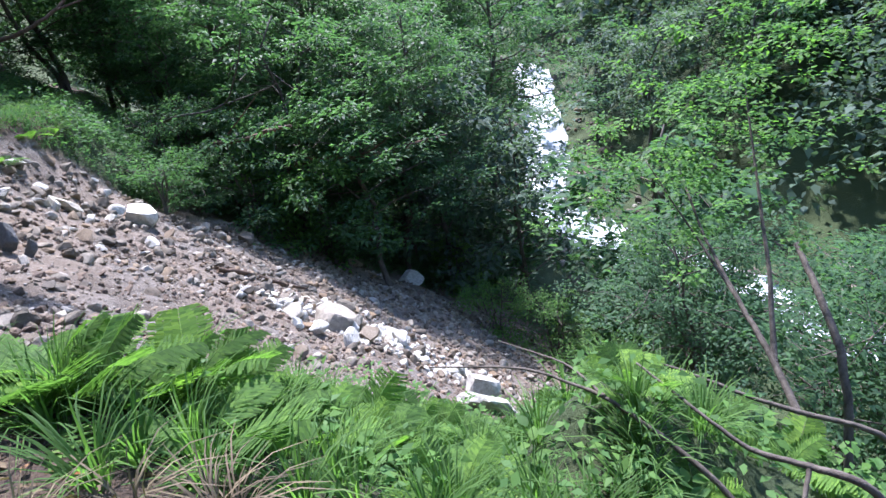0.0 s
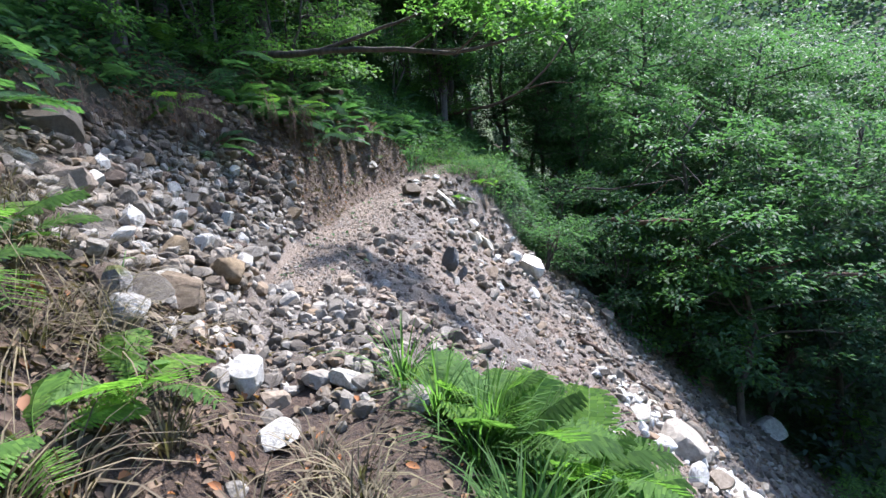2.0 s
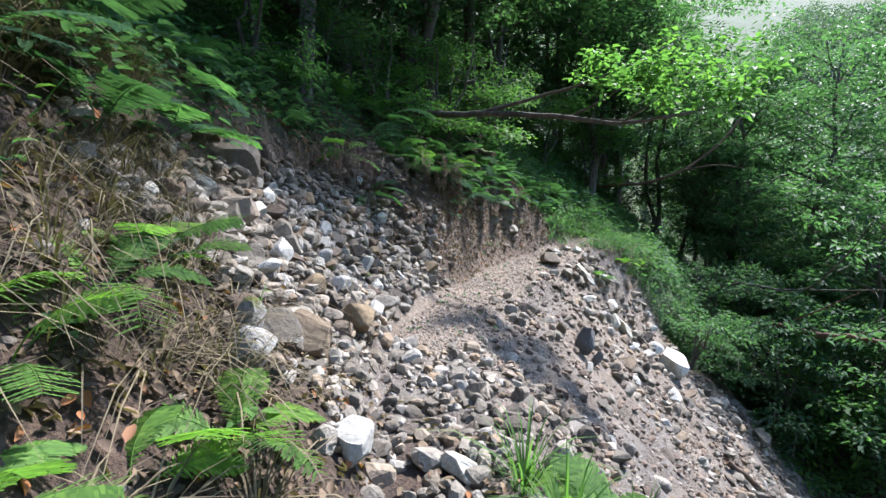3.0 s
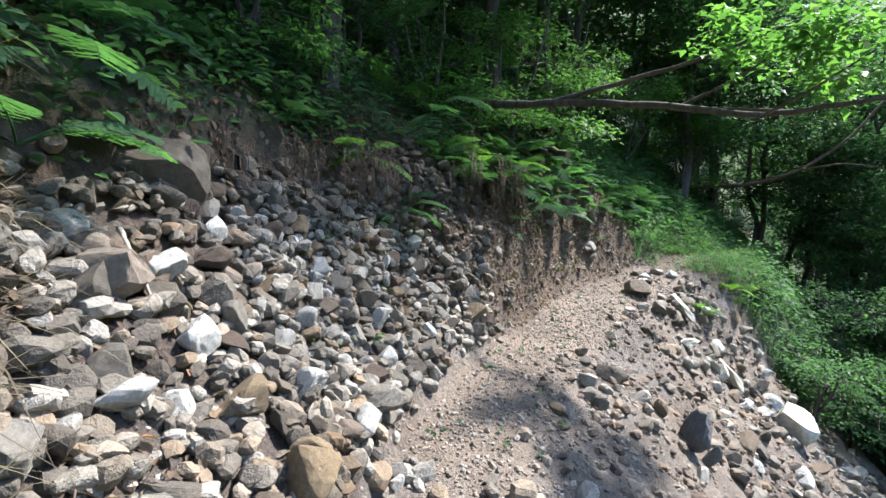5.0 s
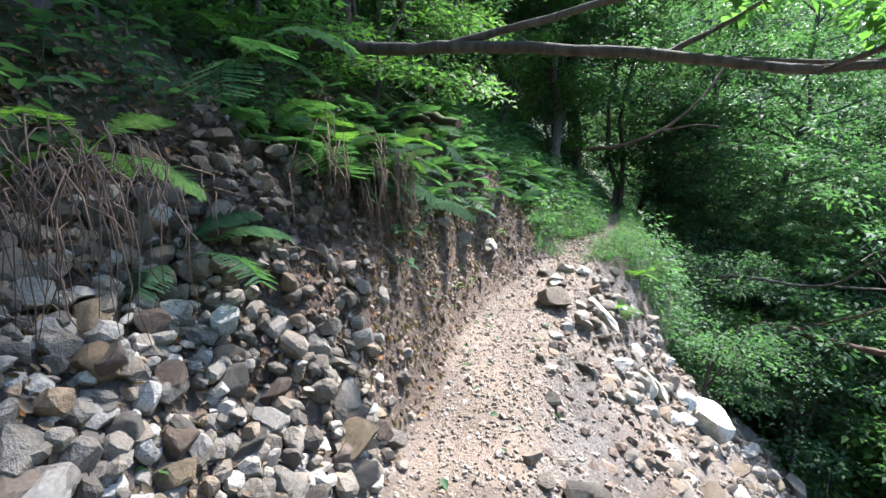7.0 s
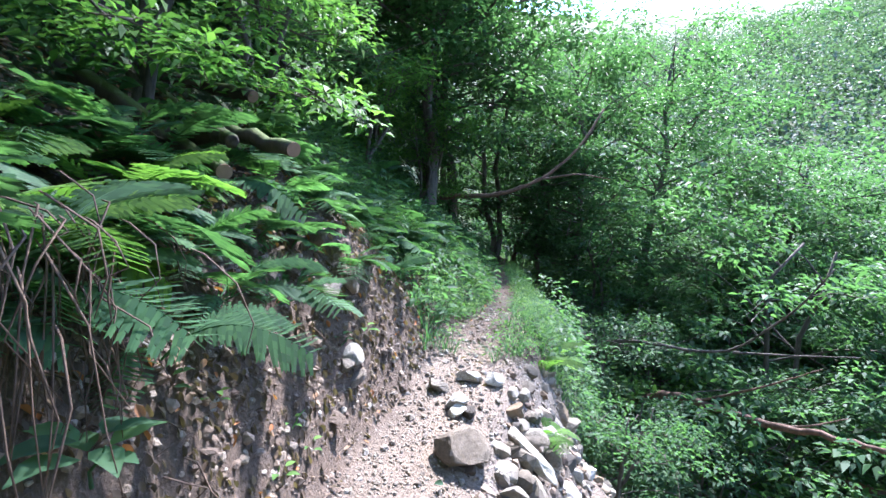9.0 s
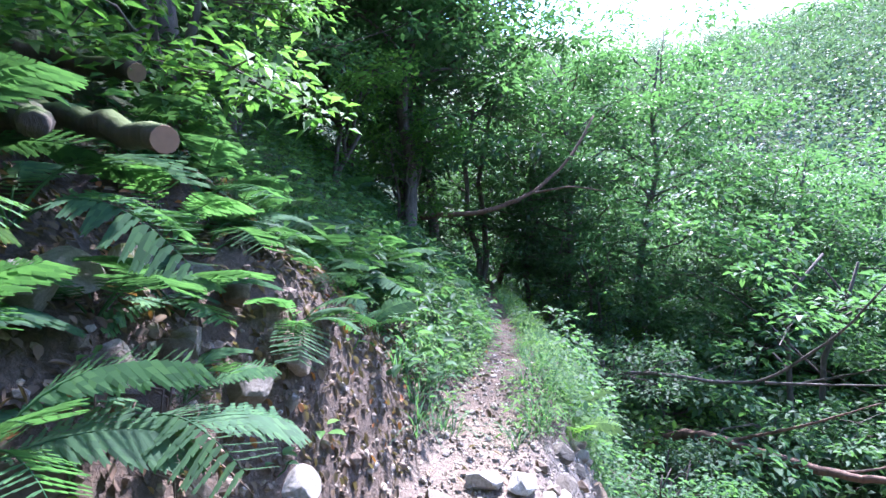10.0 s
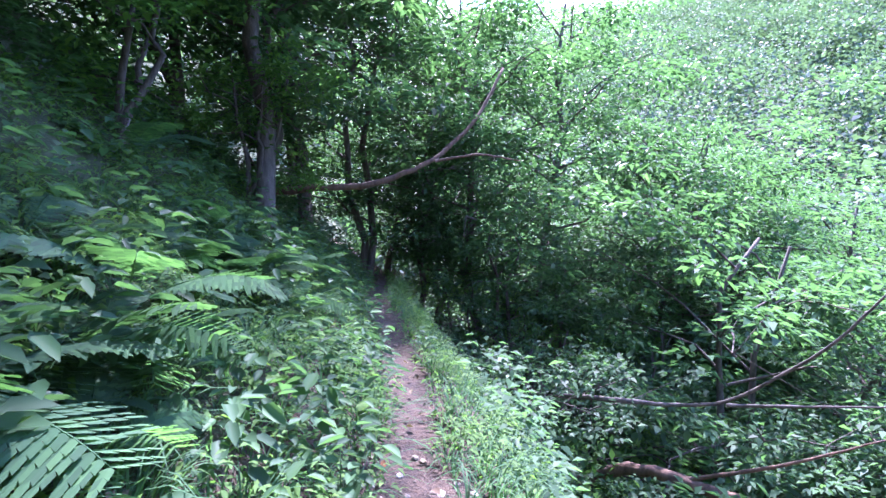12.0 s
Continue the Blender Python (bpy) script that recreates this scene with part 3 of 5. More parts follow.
# upper talus: cobbles packed on one another
tx, ty = scatter(15000, -6.2, -1.2, -0.6, 5.2, in_talus, 31)
ts = 0.042 + 0.105 * np.random.RandomState(32).beta(1.4, 3.2, len(tx))
order = np.argsort(-ts)
big = order[:120]
rest = order[120:]
stones_joined("scree_stones", tx[rest], ty[rest], ts[rest], ROCKS_MID, STONE, "grey and tan angular cobbles packed in a steep talus", 0.12, 33, lift=np.random.RandomState(34).uniform(-0.01, 0.05, len(rest)))
r = np.random.RandomState(35)
for k in big:
    stone(tx[k], ty[k], ts[k] * 1.12, r.randint(6), (STONE, STONE, STONE, STONE, EARTHY, PALE, STONE, OCHRE, EARTHY)[r.randint(9)], "angular cobble bedded among others in the talus", (r.uniform(-40, 40), r.uniform(-40, 40), r.uniform(0, 360)), stretch=(r.uniform(0.8, 1.3), r.uniform(0.8, 1.2), r.uniform(0.8, 1.2)), sink=-0.05)

# lower slide: cobbles and gravel over sandy ground
tx, ty = scatter(19000, -5.6, 5.5, 1.0, 17.5, lambda x, y: in_lower(x, y) * (0.5 + 0.5 * smooth(-0.2, 0.5, wave(x, y, 2.4, 41))), 42)
ts = 0.04 + 0.26 * np.random.RandomState(43).beta(1.1, 5.0, len(tx)) * (0.6 + 0.4 * smooth(3, 9, ty))
few = ts > 0.1
stones_joined("slide_cobbles", tx[few], ty[few], ts[few], ROCKS_MID, STONE, "pale grey broken cobbles strewn down a bare slide", 0.12, 40)
tx, ty, ts = tx[~few], ty[~few], ts[~few]
stones_joined("slide_stones", tx, ty, ts, ROCKS_LOW, EARTHY, "brownish grey broken stones strewn down a bare slide", 0.2, 44)
tx, ty = scatter(15000, -6.0, 0.5, 0.6, 10.0, lambda x, y: np.clip(slide_mask(x, y) * (1 - 0.7 * gully(x, y)) + smooth(0.5, 0.3, np.abs(off_line(TRAIL, x, y)[1])) * smooth(RUN[5], RUN[6], off_line(TRAIL, x, y)[0]) * smooth(RUN[14], RUN[13], off_line(TRAIL, x, y)[0]), 0, 1) * 0.75, 45)
ts = 0.014 + 0.045 * np.random.RandomState(46).beta(1.0, 3.0, len(tx))
stones_joined("gravel", tx, ty, ts, ROCKS_LOW, GRIT, "loose grey and tan gravel on the footpath and the slide", 0.15, 47)

tx, ty = scatter(24000, -6.0, -1.6, 0.8, 9.0, lambda x, y: smooth(0.65, 0.4, np.abs(off_line(TRAIL, x, y)[1] + 0.1)) * smooth(RUN[6] - 0.2, RUN[6], off_line(TRAIL, x, y)[0]) * smooth(RUN[13] + 0.2, RUN[12], off_line(TRAIL, x, y)[0]), 58)
stones_joined("trail_grit", tx, ty, 0.01 + 0.022 * np.random.RandomState(59).beta(1, 3, len(tx)), ROCKS_LOW, GRIT, "coarse tan and grey grit on the footpath", 0.1, 60)

# cobbles that have rolled over the path
def over_path(x, y):
    s, u = off_line(TRAIL, x, y)
    return smooth(RUN[5] - 0.3, RUN[5] + 0.1, s) * smooth(RUN[7] - 0.1, RUN[6], s) * smooth(-1.5, -0.9, u) * smooth(0.7, 0.4, u)


tx, ty = scatter(2600, -4.4, -0.8, 0.4, 4.2, over_path, 36)
ts = 0.04 + 0.11 * np.random.RandomState(37).beta(1.2, 3.2, len(tx))
stones_joined("path_cobbles", tx, ty, ts, ROCKS_MID, STONE, "pale grey cobbles rolled across the footpath", 0.1, 38)

# the soil bank above the path: stones bedded in it
def in_bank(x, y):
    s, u = off_line(TRAIL, x, y)
    return smooth(RUN[8] - 0.3, RUN[9], s) * smooth(RUN[13] - 0.3, RUN[12], s) * smooth(0.28, 0.4, u) * smooth(0.92, 0.74, u + 0.1 * wave(x, y, 0.5, 24))


tx, ty = scatter(5200, -6.8, -4.0, 3.0, 8.4, in_bank, 48)
ts = 0.018 + 0.085 * np.random.RandomState(49).beta(1.0, 4.5, len(tx))
stones_joined("bank_stones", tx, ty, ts, ROCKS_LOW, EARTHY, "brown and grey stones bedded in the cut soil bank", 0.22, 50)

tx, ty = scatter(9000, -6.8, -4.0, 3.0, 8.4, in_bank, 51)
stones_joined("bank_rubble", tx, ty, 0.008 + 0.028 * np.random.RandomState(52).beta(1.0, 2.5, len(tx)), ROCKS_LOW, EARTHY, "crumbling brown rubble on the cut soil bank", 0.2, 53)

# stones that stand out
stone(-4.29, 1.01, 0.46, 0, STONE, "large grey boulder with a pointed top in the talus", (20, -25, 40), z=1.3, stretch=(0.9, 0.8, 1.15), name="boulder")
stone(-4.52, 3.41, 0.2, 1, OCHRE, "flat yellowish stone at the foot of the talus", (10, -15, 30), sink=0.0)
stone(-1.98, 0.62, 0.22, 2, PALE, "white block of stone at the edge of the path", (5, 10, 30), stretch=(0.8, 0.75, 1.1), sink=0.05)
stone(-1.73, 1.04, 0.17, 3, PALE, "white stone at the edge of the path", (20, 10, 80))
stone(-1.72, 0.55, 0.15, 1, PALE, "small white stone on the trodden soil", (0, 20, 20))
stone(-2.25, 0.3, 0.19, 4, PALE, "pale rounded stone at the edge of the path", (0, 20, 20))
stone(-2.93, 1.3, 0.25, 4, OCHRE, "rust-brown stone among grey cobbles", (15, 20, 10), stretch=(1, 0.8, 0.9), sink=0.0)
stone(-2.64, 0.76, 0.28, 5, STONE, "grey boulder among cobbles", (10, 0, 50), sink=0.0, name="boulder")
stone(-2.45, 0.5, 0.2, 1, STONE, "grey stone among cobbles", (10, 30, 50), sink=0.0)
stone(-3.05, 4.42, 0.27, 3, SLATE, "dark upright slab of stone half buried in the slide", (70, 10, -35), stretch=(0.8, 1, 0.8), sink=-0.1)
stone(-2.95, 4.56, 0.2, 0, SLATE, "dark split slab of stone half buried in the slide", (75, 0, -30), stretch=(0.5, 1, 0.7), sink=-0.1)
stone(-3.7, 8.95, 0.55, 2, PALE, "white boulder on the slide", (10, 20, 40), name="boulder")
stone(-3.95, 8.75, 0.3, 4, PALE, "white stone on the slide", (10, 20, 70))
stone(-4.2, 7.78, 0.44, 3, PALE, "flat white slab of stone on the slide", (-15, 35, 20), stretch=(1.1, 0.8, 0.6))
stone(-4.66, 7.18, 0.36, 3, PALE, "flat pale slab of stone on the slide", (-10, 35, 10), stretch=(1.2, 0.7, 0.5))
stone(-4.97, 6.6, 0.27, 1, STONE, "grey stone at the lower edge of the path", (0, 30, 10))
stone(-4.42, 7.85, 0.2, 5, PALE, "pale stone on the slide", (0, 30, 50))
stone(-4.62, 7.9, 0.2, 1, PALE, "pale flat stone beside the grass", (0, 30, 50), stretch=(1.3, 0.8, 0.6))
stone(-5.19, 7.1, 0.17, 0, PALE, "white stone at the edge of the path", (0, 0, 50))
stone(-5.15, 7.0, 0.11, 1, PALE, "small white stone at the edge of the path", (0, 0, 10))
stone(-5.07, 7.02, 0.1, 2, STONE, "small grey stone at the edge of the path", (0, 0, 10))
stone(-5.22, 7.5, 0.17, 3, PALE, "white flat stone on the path", (0, 0, 70))
stone(-5.05, 7.55, 0.14, 5, PALE, "pale flat stone beside the path", (0, 0, 70))
stone(-5.4, 7.25, 0.15, 3, STONE, "flat stone set in the tread of the path", (0, 0, 20))
stone(-5.62, 6.22, 0.11, 1, EARTHY, "tan stone sticking out of the soil bank", (0, 20, 0), stretch=(1.3, 0.8, 0.6))
stone(-5.73, 6.46, 0.11, 2, STONE, "pale stone sticking out of the soil bank", (0, 40, 0), stretch=(0.7, 0.8, 1.2))
stone(-2.37, 0.36, 0.17, 2, MOSSY_STONE, "grey stone with a cap of yellow-green moss", (70, 0, 20), stretch=(0.8, 1.2, 0.8), sink=-0.1)
for x, y, size, kind, m, turn in ((-3.47, 1.06, 0.18, 2, PALE, 20), (-3.68, 0.96, 0.17, 0, PALE, 70), (-3.64, 1.23, 0.16, 4, STONE, 10), (-4.35, 1.42, 0.1, 1, PALE, 0), (-3.9, 1.18, 0.18, 3, EARTHY, 40), (-3.5, 0.75, 0.24, 5, EARTHY, 60),
                                  (-3.43, 1.5, 0.18, 1, PALE, 30), (-3.47, 1.9, 0.2, 3, STONE, 50), (-3.3, 1.72, 0.17, 0, PALE, 90), (-4.1, 1.25, 0.15, 2, PALE, 15), (-3.95, 1.7, 0.14, 4, PALE, 80), (-4.2, 2.3, 0.15, 1, PALE, 35), (-3.9, 2.2, 0.15, 2, PALE, 5)):
    stone(x, y, size, kind, m, "pale block standing out among the cobbles of the talus" if m == PALE else "rough block among the cobbles of the talus", (25, -30, turn), stretch=(1.0, 0.8, 1.05), sink=-0.12)
stone(-3.72, 4.28, 0.22, 0, STONE, "blue-grey stone in the loose gravel", (20, 30, 0))
stone(-0.54, 6.47, 0.6, 1, STONE, "grey boulder in a pile of broken stones", (0, 30, 60), name="boulder")
stone(-0.3, 6.4, 0.4, 3, PALE, "white slab of stone in a pile of broken stones", (30, 40, 20))
stone(-0.48, 7.6, 0.45, 4, STONE, "grey boulder in a pile of broken stones", (0, 30, 10), name="boulder")
stone(1.4, 4.1, 0.6, 3, PALE, "pale slab of stone among the ferns", (-20, 35, 20), stretch=(1.2, 0.9, 0.6), sink=-0.2)
stone(1.5, 5.2, 0.5, 2, PALE, "white stone among the ferns", (-20, 35, 20), sink=-0.2)
stone(4.06, 5.1, 0.8, 3, OCHRE, "long yellowish rock at the end of the slide", (-10, 30, -30), stretch=(1.3, 0.7, 0.6), sink=-0.3, name="boulder")
stone(-0.6, 16.3, 0.8, 5, STONE, "grey boulder at the green edge of the slide", (0, 30, 10), name="boulder")
stone(1.5, 17.9, 0.9, 1, PALE, "pale boulder at the green edge of the slide", (0, 30, 10), name="boulder")
stone(-2.6, 11.2, 0.4, 2, STONE, "grey stone on the slide", (0, 30, 10))
for x, y, size, kind, m in ((-5.75, 6.57, 0.16, 1, STONE), (-5.88, 6.42, 0.2, 2, STONE), (-6.15, 6.4, 0.15, 0, STONE), (-6.05, 6.52, 0.16, 4, STONE), (-6.16, 6.16, 0.15, 2, MOSSY_STONE), (-5.92, 5.94, 0.17, 5, STONE),
                            (-6.15, 5.95, 0.18, 1, STONE), (-5.7, 6.56, 0.12, 3, EARTHY), (-5.75, 5.59, 0.14, 0, EARTHY), (-5.95, 6.15, 0.15, 4, EARTHY), (-6.0, 5.75, 0.16, 2, STONE), (-5.9, 6.75, 0.14, 5, EARTHY)):
    stone(x, y, size, kind, m, "grey stone with a green cap of moss" if m == MOSSY_STONE else "mottled stone standing out of the cut bank", (30, 25, 90 * kind), stretch=(1.0, 0.8, 0.9), sink=-0.05)
stone(-5.69, 5.97, 0.15, 2, STONE, "pale stone on top of the soil bank", (30, 30, 0), sink=-0.05)
stone(-5.69, 5.59, 0.11, 0, STONE, "mottled stone on top of the soil bank", (30, 30, 0), sink=-0.05)
stone(-5.96, 5.96, 0.11, 5, STONE, "stone on top of the soil bank", (30, 0, 0), sink=-0.05)
stone(-5.97, 6.22, 0.12, 4, STONE, "pinkish grey stone on top of the soil bank", (30, 0, 0), sink=-0.05)

r = np.random.RandomState(57)
for k in range(46):
    a, d = r.uniform(0, 6.283), r.uniform(0, 1)
    x, y = -0.3 + 1.9 * d * math.cos(a), 6.9 + 1.2 * d * math.sin(a)
    stone(x, y, r.uniform(0.12, 0.34), r.randint(6), (PALE, STONE, PALE)[k % 3], "broken pale stone in a pile on the slide", (r.uniform(-40, 40), r.uniform(-40, 40), r.uniform(0, 360)), stretch=(r.uniform(0.8, 1.3), 0.9, r.uniform(0.6, 1.0)), sink=-0.05)
for k in range(40):
    x, y = r.uniform(-5.0, -3.0), r.uniform(5.8, 10.0)
    if in_lower(np.array([x]), np.array([y]))[0] < 0.7:
        continue
    stone(x, y, r.uniform(0.08, 0.24), r.randint(6), (PALE, STONE, STONE)[k % 3], "pale flat stone lying on the loose slide", (r.uniform(-30, 30), r.uniform(0, 50), r.uniform(0, 360)), stretch=(r.uniform(0.9, 1.4), 0.9, r.uniform(0.5, 0.8)))

tx, ty = scatter(900, -2.2, 2.8, 5.2, 9.2, lambda x, y: smooth(1.0, 0.35, np.hypot((x - 0.25) / 2.4, (y - 7.0) / 1.9)) * in_lower(x, y), 65)
stones_joined("pile_stones", tx, ty, 0.06 + 0.17 * np.random.RandomState(66).beta(1.2, 3.0, len(tx)), ROCKS_MID, PALE, "whitish broken stones heaped on the lower slide", 0.08, 67)

# ---- river ----
rx, ry, rh = [], [], []
for k in range(len(RIVER) - 1):
    for j in range(14):
        p = RIVER[k] + (RIVER[k + 1] - RIVER[k]) * j / 14
        rx.append(p[0]), ry.append(p[1]), rh.append(p[2])
line = np.stack([rx, ry, rh], 1)
line = np.stack([np.convolve(np.pad(line[:, i], 6, mode="edge"), np.ones(13) / 13, "valid") for i in range(3)], 1)
line_z, line = line[:, 2], line[:, :2]
way = unit(np.gradient(line, axis=0))
cross = np.stack([way[:, 1], -way[:, 0]], 1)
lanes = np.linspace(-2.3, 2.3, 15)
wv = (line[:, None, :] + cross[:, None, :] * lanes[None, :, None]).reshape(-1, 2)
wz = np.repeat(line_z, 15) - 0.12 + 0.16 * wave(wv[:, 0], wv[:, 1], 2.2, 61) + 0.08 * wave(wv[:, 0], wv[:, 1], 0.9, 62)
i = (np.arange(len(line) - 1)[:, None] * 15 + np.arange(14)[None]).ravel()
tagged(new("water", mesh_from("water", np.column_stack([wv, wz]), np.stack([i, i + 1, i + 16, i + 15], 1), WATER)), "white rushing mountain stream in the valley bottom", "river", kind="structure")
r = np.random.RandomState(63)
pick = r.randint(5, len(line) - 20, 500)
off = r.choice([-1, 1], 500) * r.uniform(0.8, 6.0, 500)
p = line[pick] + cross[pick] * off[:, None]
stones_joined("river_boulders", p[:, 0], p[:, 1], 0.3 + 1.3 * r.beta(1, 4, 500), ROCKS_MID, STONE, "grey boulders and cobbles along the stream bed", 0.2, 64)

# ---- ferns and grass of the brow ----
r = np.random.RandomState(71)
for k in range(62):
    x, y = r.uniform(-1.45, 2.6), r.uniform(0.35, 3.0)
    if y < 0.6 - 0.15 * x or y > 1.9 + 0.55 * (x + 0.6) or y < -0.1 - 0.8 * x or y > 2.9:
        continue
    fern(x, y, r.uniform(0.34, 0.56) * (1.0 if x < 0.6 else 0.8), r.randint(6, 10), r, FRONDS, spread=(15, 65))
for x, y, s, n in ((-0.95, 1.2, 0.62, 10), (-0.7, 1.5, 0.6, 9), (-1.15, 1.35, 0.5, 8), (-0.5, 1.0, 0.52, 9)):
    fern(x, y, s, n, r, FRONDS, spread=(20, 65))
spots = [(x, y, lay(x, y)) for x, y in zip(r.uniform(-1.0, 2.2, 80), r.uniform(0.5, 2.4, 80)) if y > 0.25 + 0.0 * x and y > -0.15 - 0.75 * x]
spots += [(-1.05 + 0.15 * r.normal(), 1.25 + 0.15 * r.normal(), 0) for k in range(8)]
spots = [(x, y, lay(x, y)) for x, y, z in spots]
v, f = blades(r, spots, 55, 0.42, 0.009, 0.55)
tagged(new("grass_tufts", mesh_from("grass", v, f, GRASS)), "long arching green grass between the ferns", "grass", kind="stuff")
v, f = blades(r, [(x, y, lay(x, y)) for x, y in zip(r.uniform(-1.7, -0.2, 24), r.uniform(-0.4, 0.5, 24))], 40, 0.3, 0.007, 0.8)
tagged(new("dry_grass", mesh_from("dry_grass", v, f, STRAW)), "flattened dry straw beside the path", "grass", kind="stuff")
# ferns on the near bank
r = np.random.RandomState(72)
for x, y, s, n in ((-2.62, 0.04, 0.4, 5), (-2.72, 0.17, 0.34, 4), (-2.22, -0.19, 0.38, 5), (-1.89, 0.1, 0.4, 7), (-1.97, -0.43, 0.4, 6), (-1.62, -0.53, 0.36, 6), (-1.75, -0.22, 0.3, 5), (-3.3, -0.6, 0.6, 7), (-3.8, 0.0, 0.62, 7), (-4.3, -0.4, 0.7, 7),
                   (-3.0, -1.1, 0.6, 7), (-3.6, -1.0, 0.65, 7), (-4.5, 0.3, 0.6, 7), (-4.0, -1.4, 0.7, 7), (-2.6, -1.4, 0.6, 7), (-3.3, 0.0, 0.56, 6), (-3.9, 0.5, 0.56, 6), (-4.9, 0.8, 0.6, 7), (-2.9, -0.5, 0.56, 6)):
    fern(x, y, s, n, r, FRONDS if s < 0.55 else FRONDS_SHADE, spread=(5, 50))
# ferns along the brink of the talus and the soil bank, leaning out over it
r = np.random.RandomState(73)
for k in range(60):
    s = r.uniform(RUN[5], RUN[14] + 2.5)
    cx, cy = np.interp(s, RUN, TRAIL[:, 0]), np.interp(s, RUN, TRAIL[:, 1])
    ex, ey = np.interp(s + 0.1, RUN, TRAIL[:, 0]) - cx, np.interp(s + 0.1, RUN, TRAIL[:, 1]) - cy
    n = math.hypot(ex, ey)
    brink = np.interp(s, [RUN[7], RUN[9], RUN[12], RUN[13]], [1.75, 0.95, 0.9, 0.75])
    d = brink + abs(r.normal(0, 0.5))
    x, y = cx - ey / n * d, cy + ex / n * d
    if math.hypot(x + 4.9, y - 1.2) < 0.8 or (s > RUN[10] and d < 1.15):
        continue
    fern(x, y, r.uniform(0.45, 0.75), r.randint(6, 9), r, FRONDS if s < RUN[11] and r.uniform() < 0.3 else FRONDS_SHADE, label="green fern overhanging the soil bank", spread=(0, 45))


def tall_plants(name, n, x0, x1, y0, y1, keep, seed, high, leaf, material, label, per=22, width=0.5, oval=False):
    """Waist-high leafy undergrowth as one piece of stuff."""
    r = np.random.RandomState(seed)
    x, y = scatter(n, x0, x1, y0, y1, keep, seed)
    z = height(x, y)
    m = len(x)
    k = np.repeat(np.arange(m), per)
    h = r.uniform(0.05, 1, len(k)) * (high * r.uniform(0.4, 1.2, m))[k]
    a = r.uniform(0, 6.283, len(k))
    d = r.uniform(0.02, 0.22, len(k)) * (0.5 + high)
    base = np.stack([x[k] + np.cos(a) * d, y[k] + np.sin(a) * d, z[k] + h], 1)
    way = np.stack([np.cos(a), np.sin(a), r.normal(0.05, 0.3, len(k))], 1)
    v, f = leaves(r, base, way, leaf, width, up_bias=0.75, oval=oval)
    return tagged(new(name, mesh_from(name, v, f, material)), label, "undergrowth", kind="stuff")


def green(x, y):
    s, u = off_line(TRAIL, x, y)
    return (1 - slide_mask(x, y)) * np.where(s > RUN[12], smooth(0.13, 0.28, np.abs(u)), np.where(u > 0, smooth(0.35, 0.6, u), smooth(0.25, 0.45, -u))) * np.where((s < RUN[12]) & (u > 0), smooth(0.85, 1.1, u) * np.where(s < RUN[9], smooth(1.5, 1.8, u), 1.0), 1.0) * np.where((s < RUN[5]) & (u > -0.9), 0.15, 1.0)


tall_plants("hill_undergrowth", 4800, -14, -2.5, -4, 20, lambda x, y: green(x, y) * (off_line(TRAIL, x, y)[1] > 0), 81, 0.45, 0.095, LEAF, "dense leafy undergrowth on the wooded hillside", 16, 0.5, True)
tall_plants("path_side_plants", 3400, -9.0, -3.6, 7.9, 19, green, 82, 0.22, 0.05, GRASS, "soft green herbs and grass crowding the narrow path", 34, 0.35)
tall_plants("bank_undergrowth", 6500, -5.4, 6, 8, 24, lambda x, y: green(x, y) * smooth(-0.5, -0.9, off_line(TRAIL, x, y)[1]), 83, 0.6, 0.10, LEAF, "dense leafy undergrowth on the bank below the path", 26)
tall_plants("brow_undergrowth", 2400, -1.2, 10, -5, 9, lambda x, y: green(x, y) * (off_line(TRAIL, x, y)[1] < -0.8), 84, 0.35, 0.075, LEAF_YOUNG, "low bright herbs among the ferns on the brow", 18)
v, f = blades(np.random.RandomState(85), [(x, y, lay(x, y)) for x, y in zip(*scatter(1500, -7.8, -4.2, 7.6, 15.0, green, 86))], 14, 0.25, 0.007, 0.8)
tagged(new("path_grass", mesh_from("path_grass", v, f, FERN_SHADE)), "soft bright grass hanging over both sides of the path", "grass", kind="stuff")

# ---- shrubs and trees ----
SHRUB_A = tree_meshes(101, 1.9, 1.1, 60, 46, 0.10, 0.1, LEAF, BARK, 3, 0.15, 0.5, 0.30)
SHRUB_B = tree_meshes(102, 2.4, 1.3, 70, 46, 0.10, 0.1, LEAF_YOUNG, BARK, 3, 0.2, 0.45, 0.32)
TREE_A = tree_meshes(103, 9.0, 3.0, 150, 54, 0.2, 0.22, LEAF, BARK, 1, 0.08, 0.35, 0.62)
TREE_B = tree_meshes(104, 8.0, 3.2, 150, 54, 0.19, 0.18, LEAF, BARK, 2, 0.12, 0.35, 0.60)
TREE_C = tree_meshes(105, 7.0, 2.4, 130, 60, 0.13, 0.3, LEAF, BARK, 2, 0.14, 0.35, 0.5)
TREE_T = tree_meshes(108, 15.0, 4.2, 230, 64, 0.2, 0.3, LEAF, BARK, 1, 0.05, 0.35, 0.8)
TREE_F = tree_meshes(106, 13.0, 3.6, 110, 24, 0.44, 0.2, LEAF_HAZED, BARK, 1, 0.05, 0.4, 1.0)
TREE_G = tree_meshes(107, 11.0, 3.2, 100, 24, 0.44, 0.15, LEAF, BARK, 2, 0.08, 0.4, 0.9)
r = np.random.RandomState(111)
